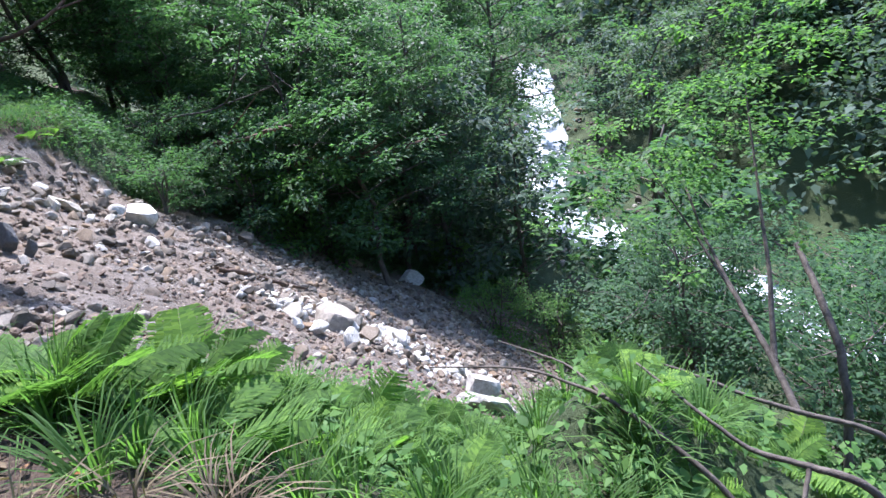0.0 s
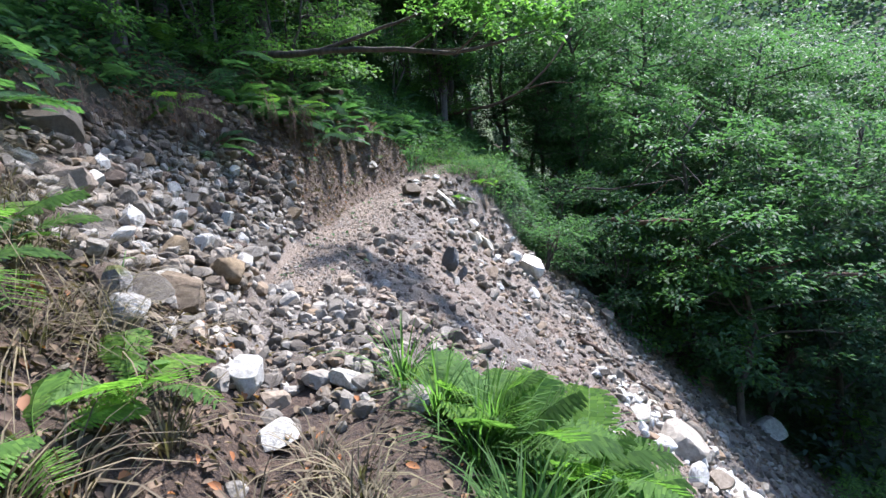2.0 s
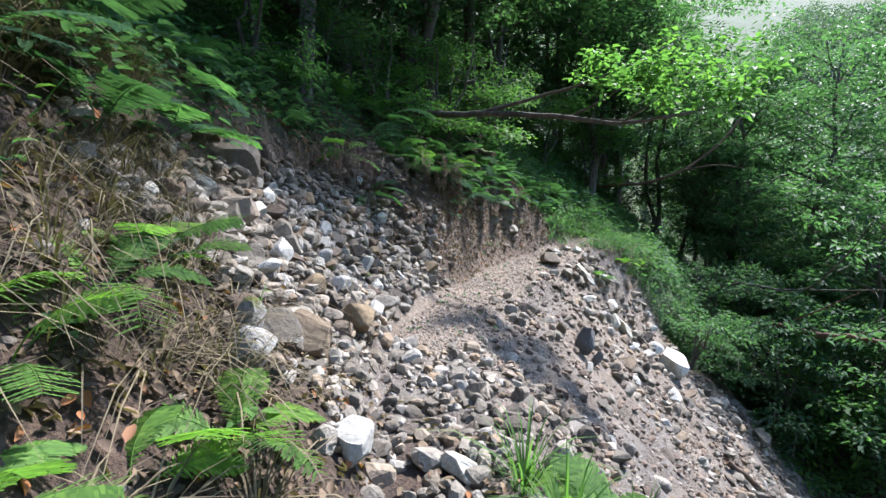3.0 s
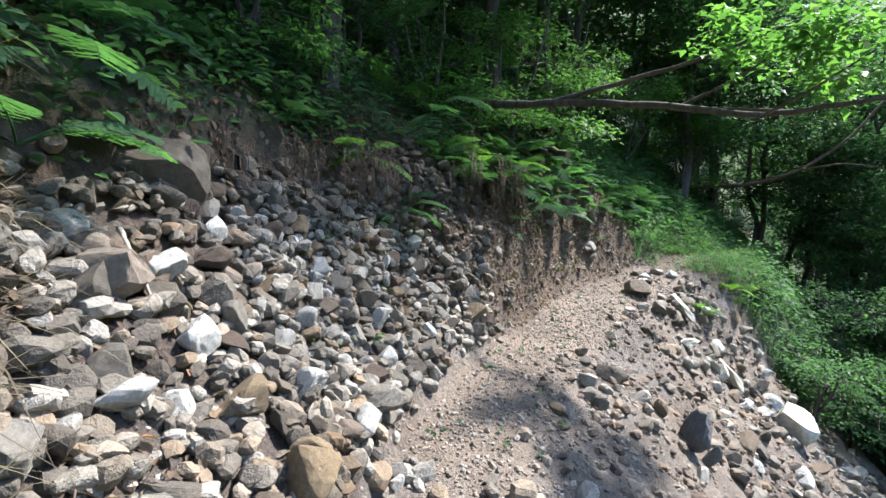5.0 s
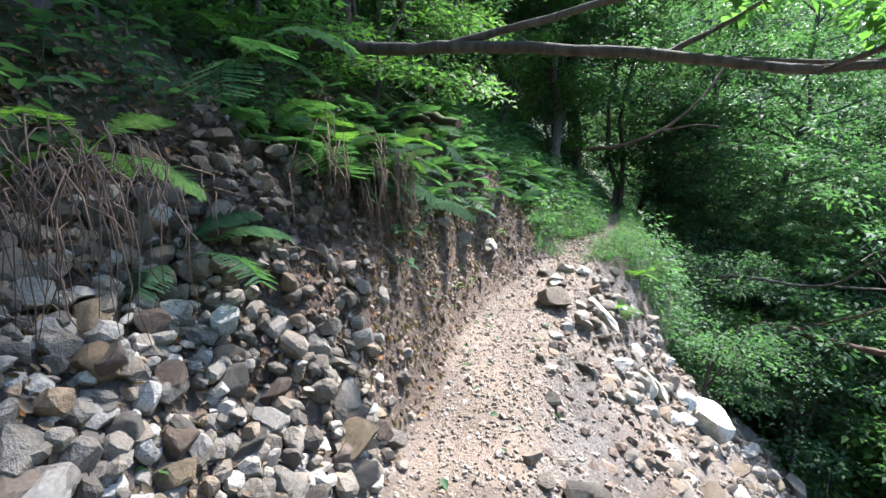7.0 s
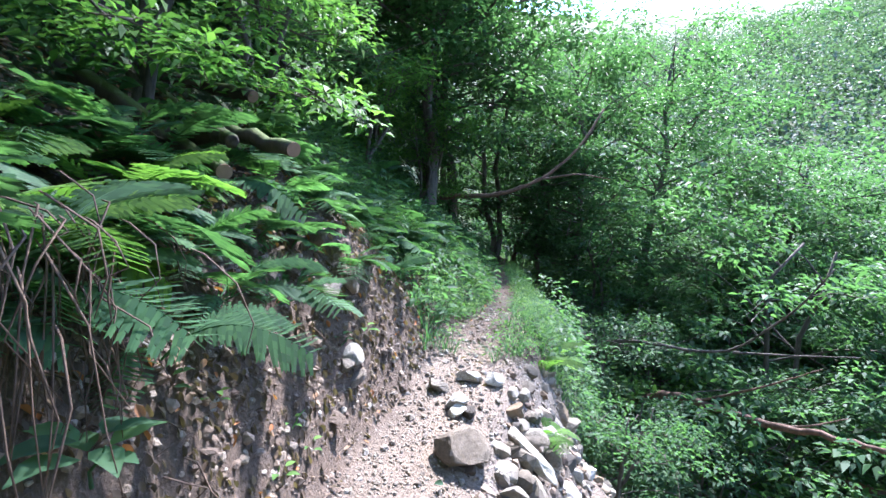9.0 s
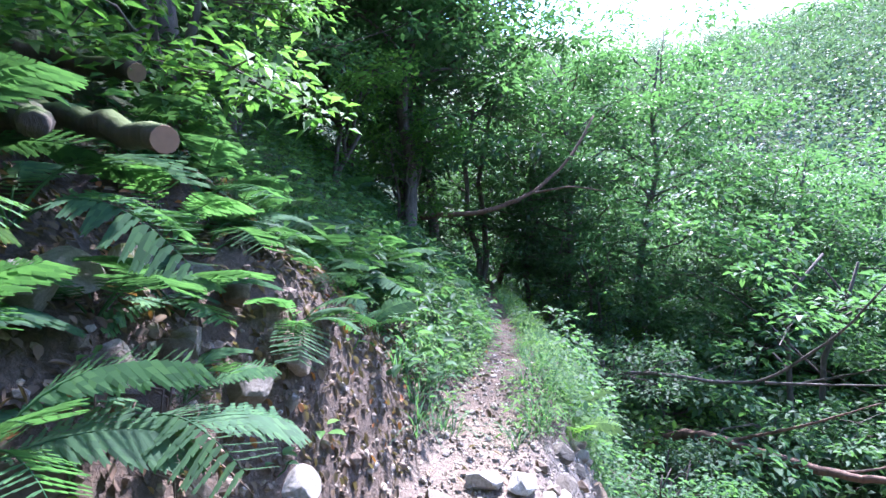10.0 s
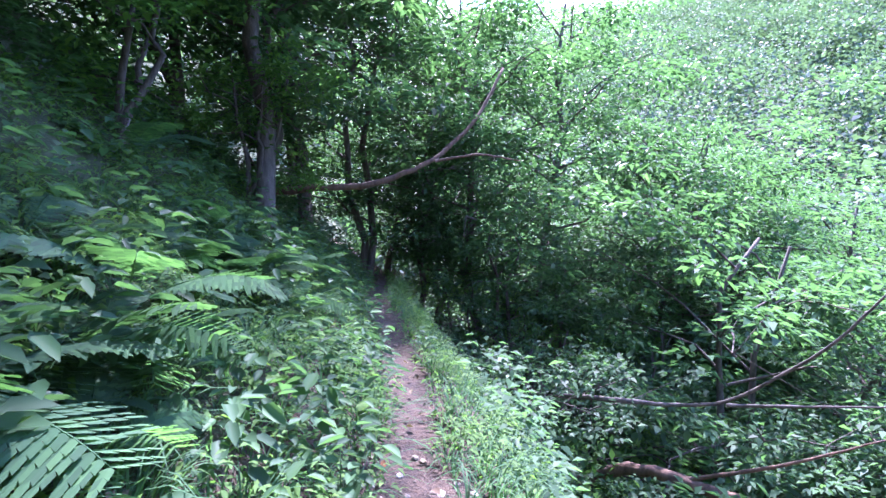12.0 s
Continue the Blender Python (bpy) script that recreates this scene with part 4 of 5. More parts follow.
for x, y, s in ((-4.03, 11.09, 0.8), (-3.71, 12.44, 0.95), (-4.44, 13.94, 0.95), (-3.45, 15.1, 1.5), (-2.7, 17.02, 1.9), (-4.73, 16.01, 1.2), (-1.67, 18.71, 2.0), (-2.5, 19.15, 1.5), (-4.4, 18.15, 1.2), (-5.64, 18.81, 1.1),
                (-2.67, 13.21, 1.25), (-2.23, 14.57, 1.6), (-1.08, 15.48, 1.9), (-0.99, 21.15, 1.1), (0.29, 22.87, 1.1), (1.66, 24.07, 1.2), (-1.9, 22.11, 1.3), (3.16, 26.07, 1.2), (5.0, 21.5, 1.3), (4.0, 13.5, 0.9), (5.4, 12.0, 1.0), (3.83, 19.57, 1.0), (6.5, 15.0, 1.2), (6.2, 9.5, 0.9), (7.2, 11.5, 1.1)):
    plant_tree("shrub", (SHRUB_A, SHRUB_B)[r.randint(2)], x, y, s, r.uniform(0, 360), (r.uniform(-8, 8), r.uniform(0, 18)), "dense green shrub on the bank below the path", "shrubs below the path", category="shrub")
for x, y, s in ((-6.2, 2.0, 0.7), (-6.6, 3.2, 0.75), (-6.9, 4.6, 0.8), (-7.0, 6.0, 0.8), (-7.3, 7.4, 0.9), (-5.6, 0.2, 0.75), (-4.9, -1.2, 0.8), (-7.4, 1.0, 0.9), (-8.5, 9.29, 0.9), (-8.71, 11.64, 0.9), (-8.66, 14.01, 0.9), (-8.4, 3.0, 1.0), (-8.6, 5.5, 1.0), (-9.49, 16.29, 1.0)):
    plant_tree("shrub", (SHRUB_A, SHRUB_A, SHRUB_B)[r.randint(3)], x, y, s, r.uniform(0, 360), (r.uniform(-8, 8), r.uniform(0, 20)), "leafy shrub at the top of the earth bank", "shrubs above the path", category="shrub")
# some left uphill trees are added so that unseen crowns shade bank and path
for x, y, s, m in ((-9.5, 2.0, 0.9, 0), (-9.0, 6.5, 0.9, 1), (-9.5, 10.5, 1.0, 0), (-10.64, 15.38, 0.9, 1), (-10.53, 19.99, 1.0, 0), (-8.54, 22.18, 0.9, 1), (-3.45, 24.05, 0.85, 0), (-0.69, 26.19, 0.8, 1), (-11.5, 21.0, 1.1, 0),
                   (-7.23, 28.25, 1.0, 0), (-3.11, 30.66, 1.0, 1), (1.6, 29.86, 0.9, 0), (5.5, 26.0, 0.8, 1), (-13.0, 6.0, 1.1, 0), (-12.5, 13.0, 1.1, 1), (-8.0, -2.5, 0.9, 1), (-5.5, -5.0, 0.9, 0), (-12, -3, 1.1, 0), (-10.21, 31.22, 1.1, 1), (-5.47, 38.31, 1.4, 0),
                   (-4.61, 17.87, 0.6, 1), (-3.16, 19.34, 0.7, 0), (-1.17, 20.61, 0.8, 1), (0.04, 22.84, 0.72, 2), (2.15, 25.97, 0.8, 2), (2.42, 31.26, 0.9, 2), (-2.74, 28.07, 0.75, 2), (-7.24, 24.69, 1.0, 0), (-8.2, 4.6, 0.8, 2), (-7.6, 0.8, 0.75, 2), (-6.3, -2.2, 0.75, 2), (-8.6, 8.6, 0.8, 2), (-7.03, 19.19, 0.7, 0), (-8.1, 18.15, 0.85, 1), (-9.42, 15.77, 0.9, 0), (5.0, 35.0, 1.3, 2), (8.5, 30.0, 1.25, 2), (0.91, 38.34, 1.2, 2), (6.5, 41.0, 1.4, 2), (9.5, 38.0, 1.3, 2), (-3.88, 45.06, 1.3, 2), (-1.86, 15.53, 1.0, 1), (-8.4, 6.4, 1.1, 2), (-9.6, 4.4, 1.2, 2), (-10.4, 8.0, 1.2, 2), (-6.4, -1.2, 0.75, 2),
                   (-7.9, 3.9, 0.75, 2), (-7.7, 6.3, 0.75, 2), (-6.5, 2.9, 0.62, 2), (-8.4, 13.9, 0.72, 2), (-9.0, 17.0, 0.8, 2), (-5.6, 19.6, 0.72, 2), (-4.2, 21.5, 0.9, 2), (-1.6, 21.8, 0.85, 2), (1.6, 19.4, 0.8, 2), (5.3, 29.0, 1.0, 2),
                   (-0.6, 14.8, 0.7, 1), (0.6, 14.4, 0.9, 0), (0.2, 20.5, 0.7, 2), (-0.8, 24.0, 0.9, 2), (2.2, 22.0, 0.75, 2), (9.3, 11.3, 0.8, 1)):
    plant_tree("broadleaf_tree", (TREE_A, TREE_B, TREE_T)[m], x, y, s, r.uniform(0, 360), (r.uniform(-4, 4), r.uniform(2, 12)), "tall broadleaf tree with layered dark green sprays", "trees of the slope")
for x, y, s in ((7.2, 7.5, 0.8), (8.6, 9.5, 0.9), (9.0, 5.5, 1.0), (10.5, 12.5, 1.0), (8.0, 3.5, 0.9), (12.5, 9.0, 1.1), (10.5, 2.0, 1.0)):
    plant_tree("young_tree", TREE_C, x, y, s, r.uniform(0, 360), (r.uniform(-4, 4), r.uniform(-12, 2)), "slender young tree with small green leaves", "young trees by the slide")
# the valley and the far side
taken = []
for k in range(4000):
    x, y = r.uniform(-20, 60), r.uniform(12, 75)
    q, w = off_line(RIVER, np.array([x]), np.array([y]))
    if len(taken) >= 48 or abs(w[0]) < 4.5 or abs(w[0]) > 26 or (w[0] > 0 and lay(x, y) > -10.5):
        continue
    if any((x - a) ** 2 + (y - b) ** 2 < 9.5 for a, b in taken):
        continue
    taken.append((x, y))
    plant_tree("forest_tree", (TREE_F, TREE_G)[k % 2], x, y, r.uniform(0.6, 1.0), r.uniform(0, 360), (r.uniform(-4, 4), r.uniform(-4, 4)), "forest tree on the valley slope by the stream", "forest trees of the valley")


def woods(name, x, y, size, per, seed, label):
    """Far woods: crowns of broad leaf tufts over the slopes, past counting, in the haze-paled leaf colour."""
    r = np.random.RandomState(seed)
    z = height(x, y)
    n = len(x)
    k = np.repeat(np.arange(n), per)
    d = unit(r.normal(0, 1, (len(k), 3)))
    rad = (size * r.uniform(0.7, 1.3, n))[k][:, None]
    c = np.stack([x, y, z + size * 1.5 * r.uniform(0.8, 1.5, n)], 1)[k]
    pos = c + d * rad * (r.uniform(0.3, 1, len(k))[:, None] ** 0.4) * np.array([1, 1, 1.35])
    v, f = leaves(r, pos, d * np.array([1, 1, 0.5]) + r.normal(0, 0.4, d.shape), size * 0.22, 0.75, up_bias=0.6)
    return tagged(new(name, mesh_from(name, v, f, LEAF_HAZED)), label, "woods", kind="stuff")


fx, fy = scatter(5200, -60, 190, 45, 290, lambda x, y: (np.abs(off_line(RIVER, x, y)[1]) > 3.6) * (off_line(RIVER, x, y)[1] < 40) * 0.62, 121)
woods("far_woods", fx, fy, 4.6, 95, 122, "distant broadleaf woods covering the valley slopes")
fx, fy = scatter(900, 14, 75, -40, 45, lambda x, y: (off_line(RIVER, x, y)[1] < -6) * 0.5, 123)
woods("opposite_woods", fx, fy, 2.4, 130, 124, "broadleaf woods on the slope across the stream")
fx, fy = scatter(600, -60, -11, -30, 45, lambda x, y: (off_line(TRAIL, x, y)[1] > 6) * 0.6, 125)
woods("hill_woods", fx, fy, 2.4, 130, 126, "dark broadleaf woods up the hillside")

# ---- limbs, logs and roots ----
def limb(name, routes, material, label, leafy=None, category="branch", cut=None):
    """A branch or log: each route is (points, thick radius, thin radius)."""
    base = routes[0][0][0]
    ob = empty(name, Matrix.Translation(base))
    back = -np.array(base, float)
    r = np.random.RandomState(len(name) + len(label))
    for k, (pts, a, b) in enumerate(routes):
        pts = np.array(pts, float) + back
        t, fine = np.linspace(0, 1, len(pts)), np.linspace(0, 1, 6 * (len(pts) - 1) + 1)
        line = np.stack([np.interp(fine, t, pts[:, i]) for i in range(3)], 1)
        for j in range(3):
            line[1:-1] = (line[:-2] + 2 * line[1:-1] + line[2:]) / 4
        line[1:-1] += r.normal(0, 0.12 * b + 0.05 * a, line[1:-1].shape)
        v, f = tube(line, np.linspace(a, b, len(line)) * (1 + r.normal(0, 0.05, len(line))), 9)
        part("stem" if k == 0 else "side_branch", mesh_from("limb", v, f, material), ob)
        if cut and k < cut:
            w = line[-1] - line[-2]
            w = w / np.linalg.norm(w)
            v, f = tube([line[-1] - w * 0.005, line[-1] + w * 0.004], [b * 0.97, b * 0.95], 12)
            part("sawn_end", mesh_from("sawn_end", v, f, CUT, False), ob, "pale sawn end of the log")
    if leafy:
        spots, per, radius, size, mat = leafy
        v, f = clumps(r, np.array(spots, float) + back, per, radius, size, 0.75, 0.4)
        part("leaf_spray", mesh_from("leaf_spray", v, f, mat), ob, "spray of light green leaves")
    return tagged(ob, label, category)


r = np.random.RandomState(201)
over = [(-3.0 + 0.55 * r.normal(), 5.0 + 0.35 * r.normal(), 2.78 + 0.13 * r.normal()) for k in range(34)] + [(-2.3 + 0.4 * r.normal(), 5.1 + 0.4 * r.normal(), 2.62 + 0.16 * r.normal()) for k in range(22)]
limb("overhanging_limb", [([(-7.5, 4.4, lay(-7.5, 4.4) - 0.1), (-6.5, 4.65, 2.5), (-5.77, 4.77, 2.43), (-4.8, 4.88, 2.42), (-3.78, 4.87, 2.31), (-3.1, 4.8, 2.18), (-2.4, 4.95, 2.3)], 0.06, 0.016),
                          ([(-5.2, 4.83, 2.43), (-4.5, 4.95, 2.58), (-3.8, 5.05, 2.72), (-3.0, 5.1, 2.95)], 0.03, 0.01),
                          ([(-3.78, 4.87, 2.31), (-3.5, 5.05, 2.5), (-3.2, 5.2, 2.75)], 0.018, 0.006),
                          ([(-3.5, 4.86, 2.27), (-2.9, 5.05, 2.25), (-2.2, 5.2, 2.4)], 0.016, 0.006),
                          ([(-3.1, 4.8, 2.18), (-2.75, 4.6, 2.3), (-2.4, 4.5, 2.5)], 0.014, 0.005)], BARK,
     "long bare grey limb reaching over the path, leafy at its end", (over, 26, 0.2, 0.085, LEAF_YOUNG))
limb("curved_branch", [([(-10.15, 15.38, lay(-10.15, 15.38) - 0.1), (-9.26, 15.37, 1.9), (-8.46, 15.15, 2), (-7.36, 15.46, 2.12), (-6.42, 15.99, 2.62), (-5.78, 16.78, 3.49), (-5.4, 17.57, 4.6)], 0.075, 0.025),
                       ([(-6.42, 15.99, 2.62), (-5.69, 16.22, 2.81), (-4.97, 16.55, 2.75)], 0.03, 0.01)], BARK_RED, "red-brown bent branch curving up over the path")
limb("dead_limb", [([(-1.61, 14.93, -2.56), (-0.78, 14.53, -2.29), (0.3, 14.79, -2.6), (1.26, 14.77, -2.57), (2.22, 14.56, -2.44), (3.27, 14.35, -2.32)], 0.13, 0.03),
                   ([(0.3, 14.79, -2.6), (0.97, 14.49, -2.37), (1.55, 14.19, -2)], 0.04, 0.012), ([(1.07, 14.77, -2.56), (1.83, 14.28, -2.53), (2.49, 13.79, -2.22)], 0.035, 0.01),
                   ([(-1.61, 14.93, -2.56), (-2.09, 15.7, -3.36), (-2.37, 16.28, lay(-2.37, 16.28) - 0.3)], 0.14, 0.2)], BARK_RED, "broken red-brown dead limb jutting out over the slide")
limb("thin_branch", [([(-4.4, 14.0, -0.5), (-3.83, 13.6, -0.34), (-3.1, 13.7, -0.38), (-2.47, 13.5, -0.24), (-1.82, 12.86, 0.69), (-1.51, 12.59, 1.38)], 0.035, 0.012), ([(-2.47, 13.5, -0.24), (-1.7, 13.3, -0.1), (-0.9, 13.0, 0.1)], 0.022, 0.008),
                     ([(-4.4, 14.0, -0.5), (-5.0, 14.4, lay(-5.0, 14.4) - 0.1)], 0.036, 0.04)], BARK, "thin bare grey branch among the shrubs below the path")
limb("broken_limb", [([(-4.3, 14.5, lay(-4.3, 14.5) - 0.1), (-3.4, 13.8, -1.25), (-2.7, 13.2, -1.14), (-2.02, 12.59, -1.07), (-1.52, 12.13, -0.9), (-0.9, 11.7, -0.8)], 0.09, 0.035), ([(-2.86, 13.35, -1.12), (-2.2, 12.8, -0.6), (-1.53, 12.39, -0.04)], 0.028, 0.008),
                     ([(-2.02, 12.59, -1.07), (-1.6, 12.5, -0.95), (-1.1, 12.5, -0.7)], 0.025, 0.008)], BARK_RED, "dark broken limb lying out over the shrubs below the path")
limb("mossy_log", [([(-7.9, 6.57, lay(-7.9, 6.57) - 0.05), (-7.05, 6.33, 2.2), (-6.71, 6.33, 2.14), (-5.89, 6.04, 2)], 0.065, 0.042)], MOSSY, "moss-covered sawn log lying on the bank above the path", category="log", cut=1)
limb("mossy_log", [([(-7.65, 5.74, lay(-7.65, 5.74) - 0.05), (-6.91, 5.84, 2.17), (-6.54, 5.94, 1.96), (-5.92, 5.6, 1.84)], 0.07, 0.038), ([(-6.64, 5.92, 2.04), (-6.33, 5.98, 2.05), (-6.12, 5.84, 2)], 0.06, 0.035)], MOSSY, "forked mossy sawn log lying on the bank above the path", category="log", cut=1)
limb("mossy_log", [([(-8.21, 6.1, lay(-8.21, 6.1) - 0.05), (-7.56, 6.22, 2.53), (-7.21, 6.72, 2.49), (-6.75, 6.66, 2.41)], 0.065, 0.045)], MOSSY, "dark rotten log lying on the bank above the path", category="log", cut=1)


def on_ground(pts, up=0.03):
    return [(x, y, lay(x, y) + up + h) for x, y, h in pts]


limb("fallen_branch", [([(2.11, -0.1, lay(2.11, -0.1)), (1.79, 0.56, -1.08), (1.63, 0.84, -0.95), (1.44, 1.1, -0.83), (1.16, 1.53, -0.87), (0.61, 2.24, -1.24)], 0.02, 0.005), ([(1.44, 1.1, -0.83), (1.41, 1.52, -0.91), (1.16, 2.23, -1.15)], 0.01, 0.004)], BARK, "bare grey fallen branch lying over the ferns")
limb("fallen_branch", [([(2.83, 0.19, lay(2.83, 0.19)), (2.26, 0.3, -0.92), (2.1, 0.46, -0.92), (1.94, 0.63, -0.94), (1.81, 0.87, -0.84), (1.76, 1.32, -0.87)], 0.022, 0.006), ([(2.1, 0.46, -0.92), (1.94, 0.31, -1.03), (1.83, 0.11, -1.13)], 0.012, 0.005)], BARK, "forked grey fallen branch lying over the ferns")
limb("fallen_branch", [([(4.12, 0.56, lay(4.12, 0.56)), (3.05, 0.74, -1.35), (2.56, 1.1, -1.29), (2.16, 1.61, -1.22), (1.87, 2.11, -1.37)], 0.022, 0.006)], BARK, "thin grey fallen branch lying over the herbs")
limb("leaning_trunk", [([(3.53, 1.18, lay(3.53, 1.18) - 0.2), (3.9, 1.97, -2.84), (4.11, 2.64, -2.56), (4.26, 3.44, -2.24), (4.44, 4.26, -1.87), (4.69, 5.16, -1.29)], 0.05, 0.012), ([(4.11, 2.64, -2.56), (4.51, 3.26, -1.91), (4.84, 3.96, -1.1), (5.07, 4.55, -0.19)], 0.03, 0.008), ([(4.26, 3.44, -2.24), (4.23, 4.27, -1.69), (4.05, 4.97, -0.98)], 0.02, 0.006)],
     BARK, "slender leaning sapling with yellow-green leaves by the brow", ([(4.66 + 0.75 * r.normal(), 5.26 + 0.7 * r.normal(), -1.2 + 0.6 * r.normal()) for k in range(80)] + [(5.3 + 0.7 * r.normal(), 4.6 + 0.6 * r.normal(), -0.09 + 0.7 * r.normal()) for k in range(60)], 34, 0.24, 0.075, LEAF_YOUNG), category="tree")
limb("leaning_trunk", [([(5.03, 2.15, lay(5.03, 2.15) - 0.2), (5.32, 2.83, -3.16), (5.71, 3.79, -2.64), (5.93, 4.33, -2.38)], 0.05, 0.035)], BARK, "dead grey leaning trunk among the shrubs", category="tree")
limb("stick", [([(-3.8, 0.82, lay(-3.8, 0.82) + 0.1), (-3.62, 0.85, lay(-3.62, 0.85) + 0.12), (-3.44, 0.9, lay(-3.44, 0.9) + 0.08)], 0.011, 0.006)], STICK, "thin pale dead stick lying on the talus")
limb("stick", [(on_ground([(-2.25, 7.4, 0.02), (-1.95, 7.9, 0.03), (-1.55, 8.4, 0.02), (-1.2, 9.0, 0.03)], 0.05), 0.05, 0.025)], ROOT, "buried brown root lying across the slide", category="root")

# roots that hang from the brink
pieces = []
r = np.random.RandomState(211)
for s0, s1, n, brink in ((RUN[6] + 0.4, RUN[8], 60, 1.6), (RUN[8] + 0.3, RUN[11], 70, 0.85), (RUN[5], RUN[6], 30, 1.0)):
    for k in range(n):
        s = r.uniform(s0, s1)
        cx, cy = np.interp(s, RUN, TRAIL[:, 0]), np.interp(s, RUN, TRAIL[:, 1])
        ex, ey = np.interp(s + 0.1, RUN, TRAIL[:, 0]) - cx, np.interp(s + 0.1, RUN, TRAIL[:, 1]) - cy
        m = math.hypot(ex, ey)
        ox, oy = ey / m, -ex / m
        d = brink + r.uniform(-0.3, 0.15)
        x, y = cx - ox * d, cy - oy * d
        z = lay(x, y) + 0.02
        L = r.uniform(0.06, 0.22)
        out = r.uniform(0.03, 0.1)
        q = [(x, y, z), (x + ox * out * 0.7, y + oy * out * 0.7, z - 0.02 * r.uniform()), (x + ox * out + 0.03 * r.normal(), y + oy * out + 0.03 * r.normal(), z - L * 0.5), (x + ox * out + 0.06 * r.normal(), y + oy * out + 0.06 * r.normal(), z - L)]
        pieces.append(tube(q, [0.004, 0.004, 0.0028, 0.0012], 3))
for cx, cy, cz, n, drop in ((-5.12, 3.8, 1.72, 34, 0.45), (-5.22, 4.12, 1.7, 40, 0.55), (-5.32, 4.4, 1.62, 46, 0.5), (-5.42, 4.62, 1.55, 26, 0.35), (-4.68, 2.35, 1.62, 60, 0.4), (-4.75, 2.6, 1.62, 40, 0.35), (-4.6, 1.75, 1.62, 34, 0.25), (-4.55, 1.45, 1.66, 24, 0.22)):
    for k in range(n):
        x, y, z = cx + 0.12 * r.normal(), cy + 0.13 * r.normal(), cz + 0.08 * r.normal()
        ox, oy = r.uniform(0.02, 0.14), r.uniform(-0.09, 0.06)
        L = drop * r.uniform(0.15, 1.15)
        q = [(x - 0.1, y + 0.05, z + 0.0), (x, y, z), (x + ox * 0.8, y + oy * 0.8, z - 0.25 * L), (x + ox + 0.02 * r.normal(), y + oy + 0.02 * r.normal(), z - 0.65 * L), (x + ox + 0.03 * r.normal(), y + oy + 0.03 * r.normal(), z - L)]
        pieces.append(tube(q, [0.002, 0.003, 0.0026, 0.002, 0.001], 3))
v, f = join(pieces)
tagged(new("hanging_roots", mesh_from("hanging_roots", v, f, ROOT)), "thin brown roots hanging out of the eroded bank", "roots", kind="stuff")

# hanging straw on the near bank
r = np.random.RandomState(212)
x, y = scatter(230, -3.9, -1.9, -1.4, 0.4, lambda x, y: smooth(0.45, 0.7, off_line(TRAIL, x, y)[1]), 213)
v, f = blades(r, np.stack([x, y, height(x, y)], 1), 20, 0.34, 0.005, 1.15)
tagged(new("dry_straw", mesh_from("dry_straw", v, f, STRAW)), "dead brown grass hanging down the near bank", "grass", kind="stuff")


def litter(name, n, x0, x1, y0, y1, keep, seed, size, material, label, per=1):
    r = np.random.RandomState(seed)
    x, y = scatter(n, x0, x1, y0, y1, keep, seed)
    a = r.uniform(0, 6.283, len(x))
    e = 0.05
    gx, gy = (height(x + e, y) - height(x - e, y)) / (2 * e), (height(x, y + e) - height(x, y - e)) / (2 * e)
    way = np.stack([np.cos(a), np.sin(a), gx * np.cos(a) + gy * np.sin(a) + r.normal(0, 0.25, len(x))], 1)
    v, f = leaves(r, np.stack([x, y, height(x, y) + r.uniform(0.008, 0.05, len(x))], 1), way, size, 0.55, 0.15, 0.0, 0.55, True)
    return tagged(new(name, mesh_from(name, v, f, material)), label, "leaves", kind="stuff")


def near_bank(x, y):
    s, u = off_line(TRAIL, x, y)
    return smooth(RUN[6] + 0.4, RUN[5], s) * smooth(0.15, 0.4, u) + 0.3 * smooth(RUN[6], RUN[5], s) * smooth(0.7, 0.4, np.abs(u))


litter("leaf_litter", 17000, -4.5, 0.8, -2.5, 1.6, near_bank, 221, 0.05, DEAD, "brown dead leaves and twigs on the near bank")
litter("bank_litter", 24000, -7.4, -3.6, 2.0, 8.6, lambda x, y: in_bank(x, y) * 0.8 + 0.9 * smooth(0.5, 0.7, off_line(TRAIL, x, y)[1]) * smooth(2.6, 2.0, off_line(TRAIL, x, y)[1]), 222, 0.045, DEAD, "reddish brown dead leaves caught on the soil bank")
litter("path_litter", 1300, -8.2, -4.6, 7.2, 18, lambda x, y: smooth(0.3, 0.15, np.abs(off_line(TRAIL, x, y)[1])), 223, 0.06, DEAD, "dead leaves trodden into the narrow path")
litter("talus_litter", 420, -5.8, -2.0, 0.4, 4.8, in_talus, 224, 0.055, DEAD, "a few orange dead leaves among the cobbles")
litter("green_litter", 160, -5.4, -3.0, 2.2, 6.8, lambda x, y: smooth(0.6, 0.3, np.abs(off_line(TRAIL, x, y)[1])), 225, 0.06, LEAF, "fresh green leaves dropped on the footpath")


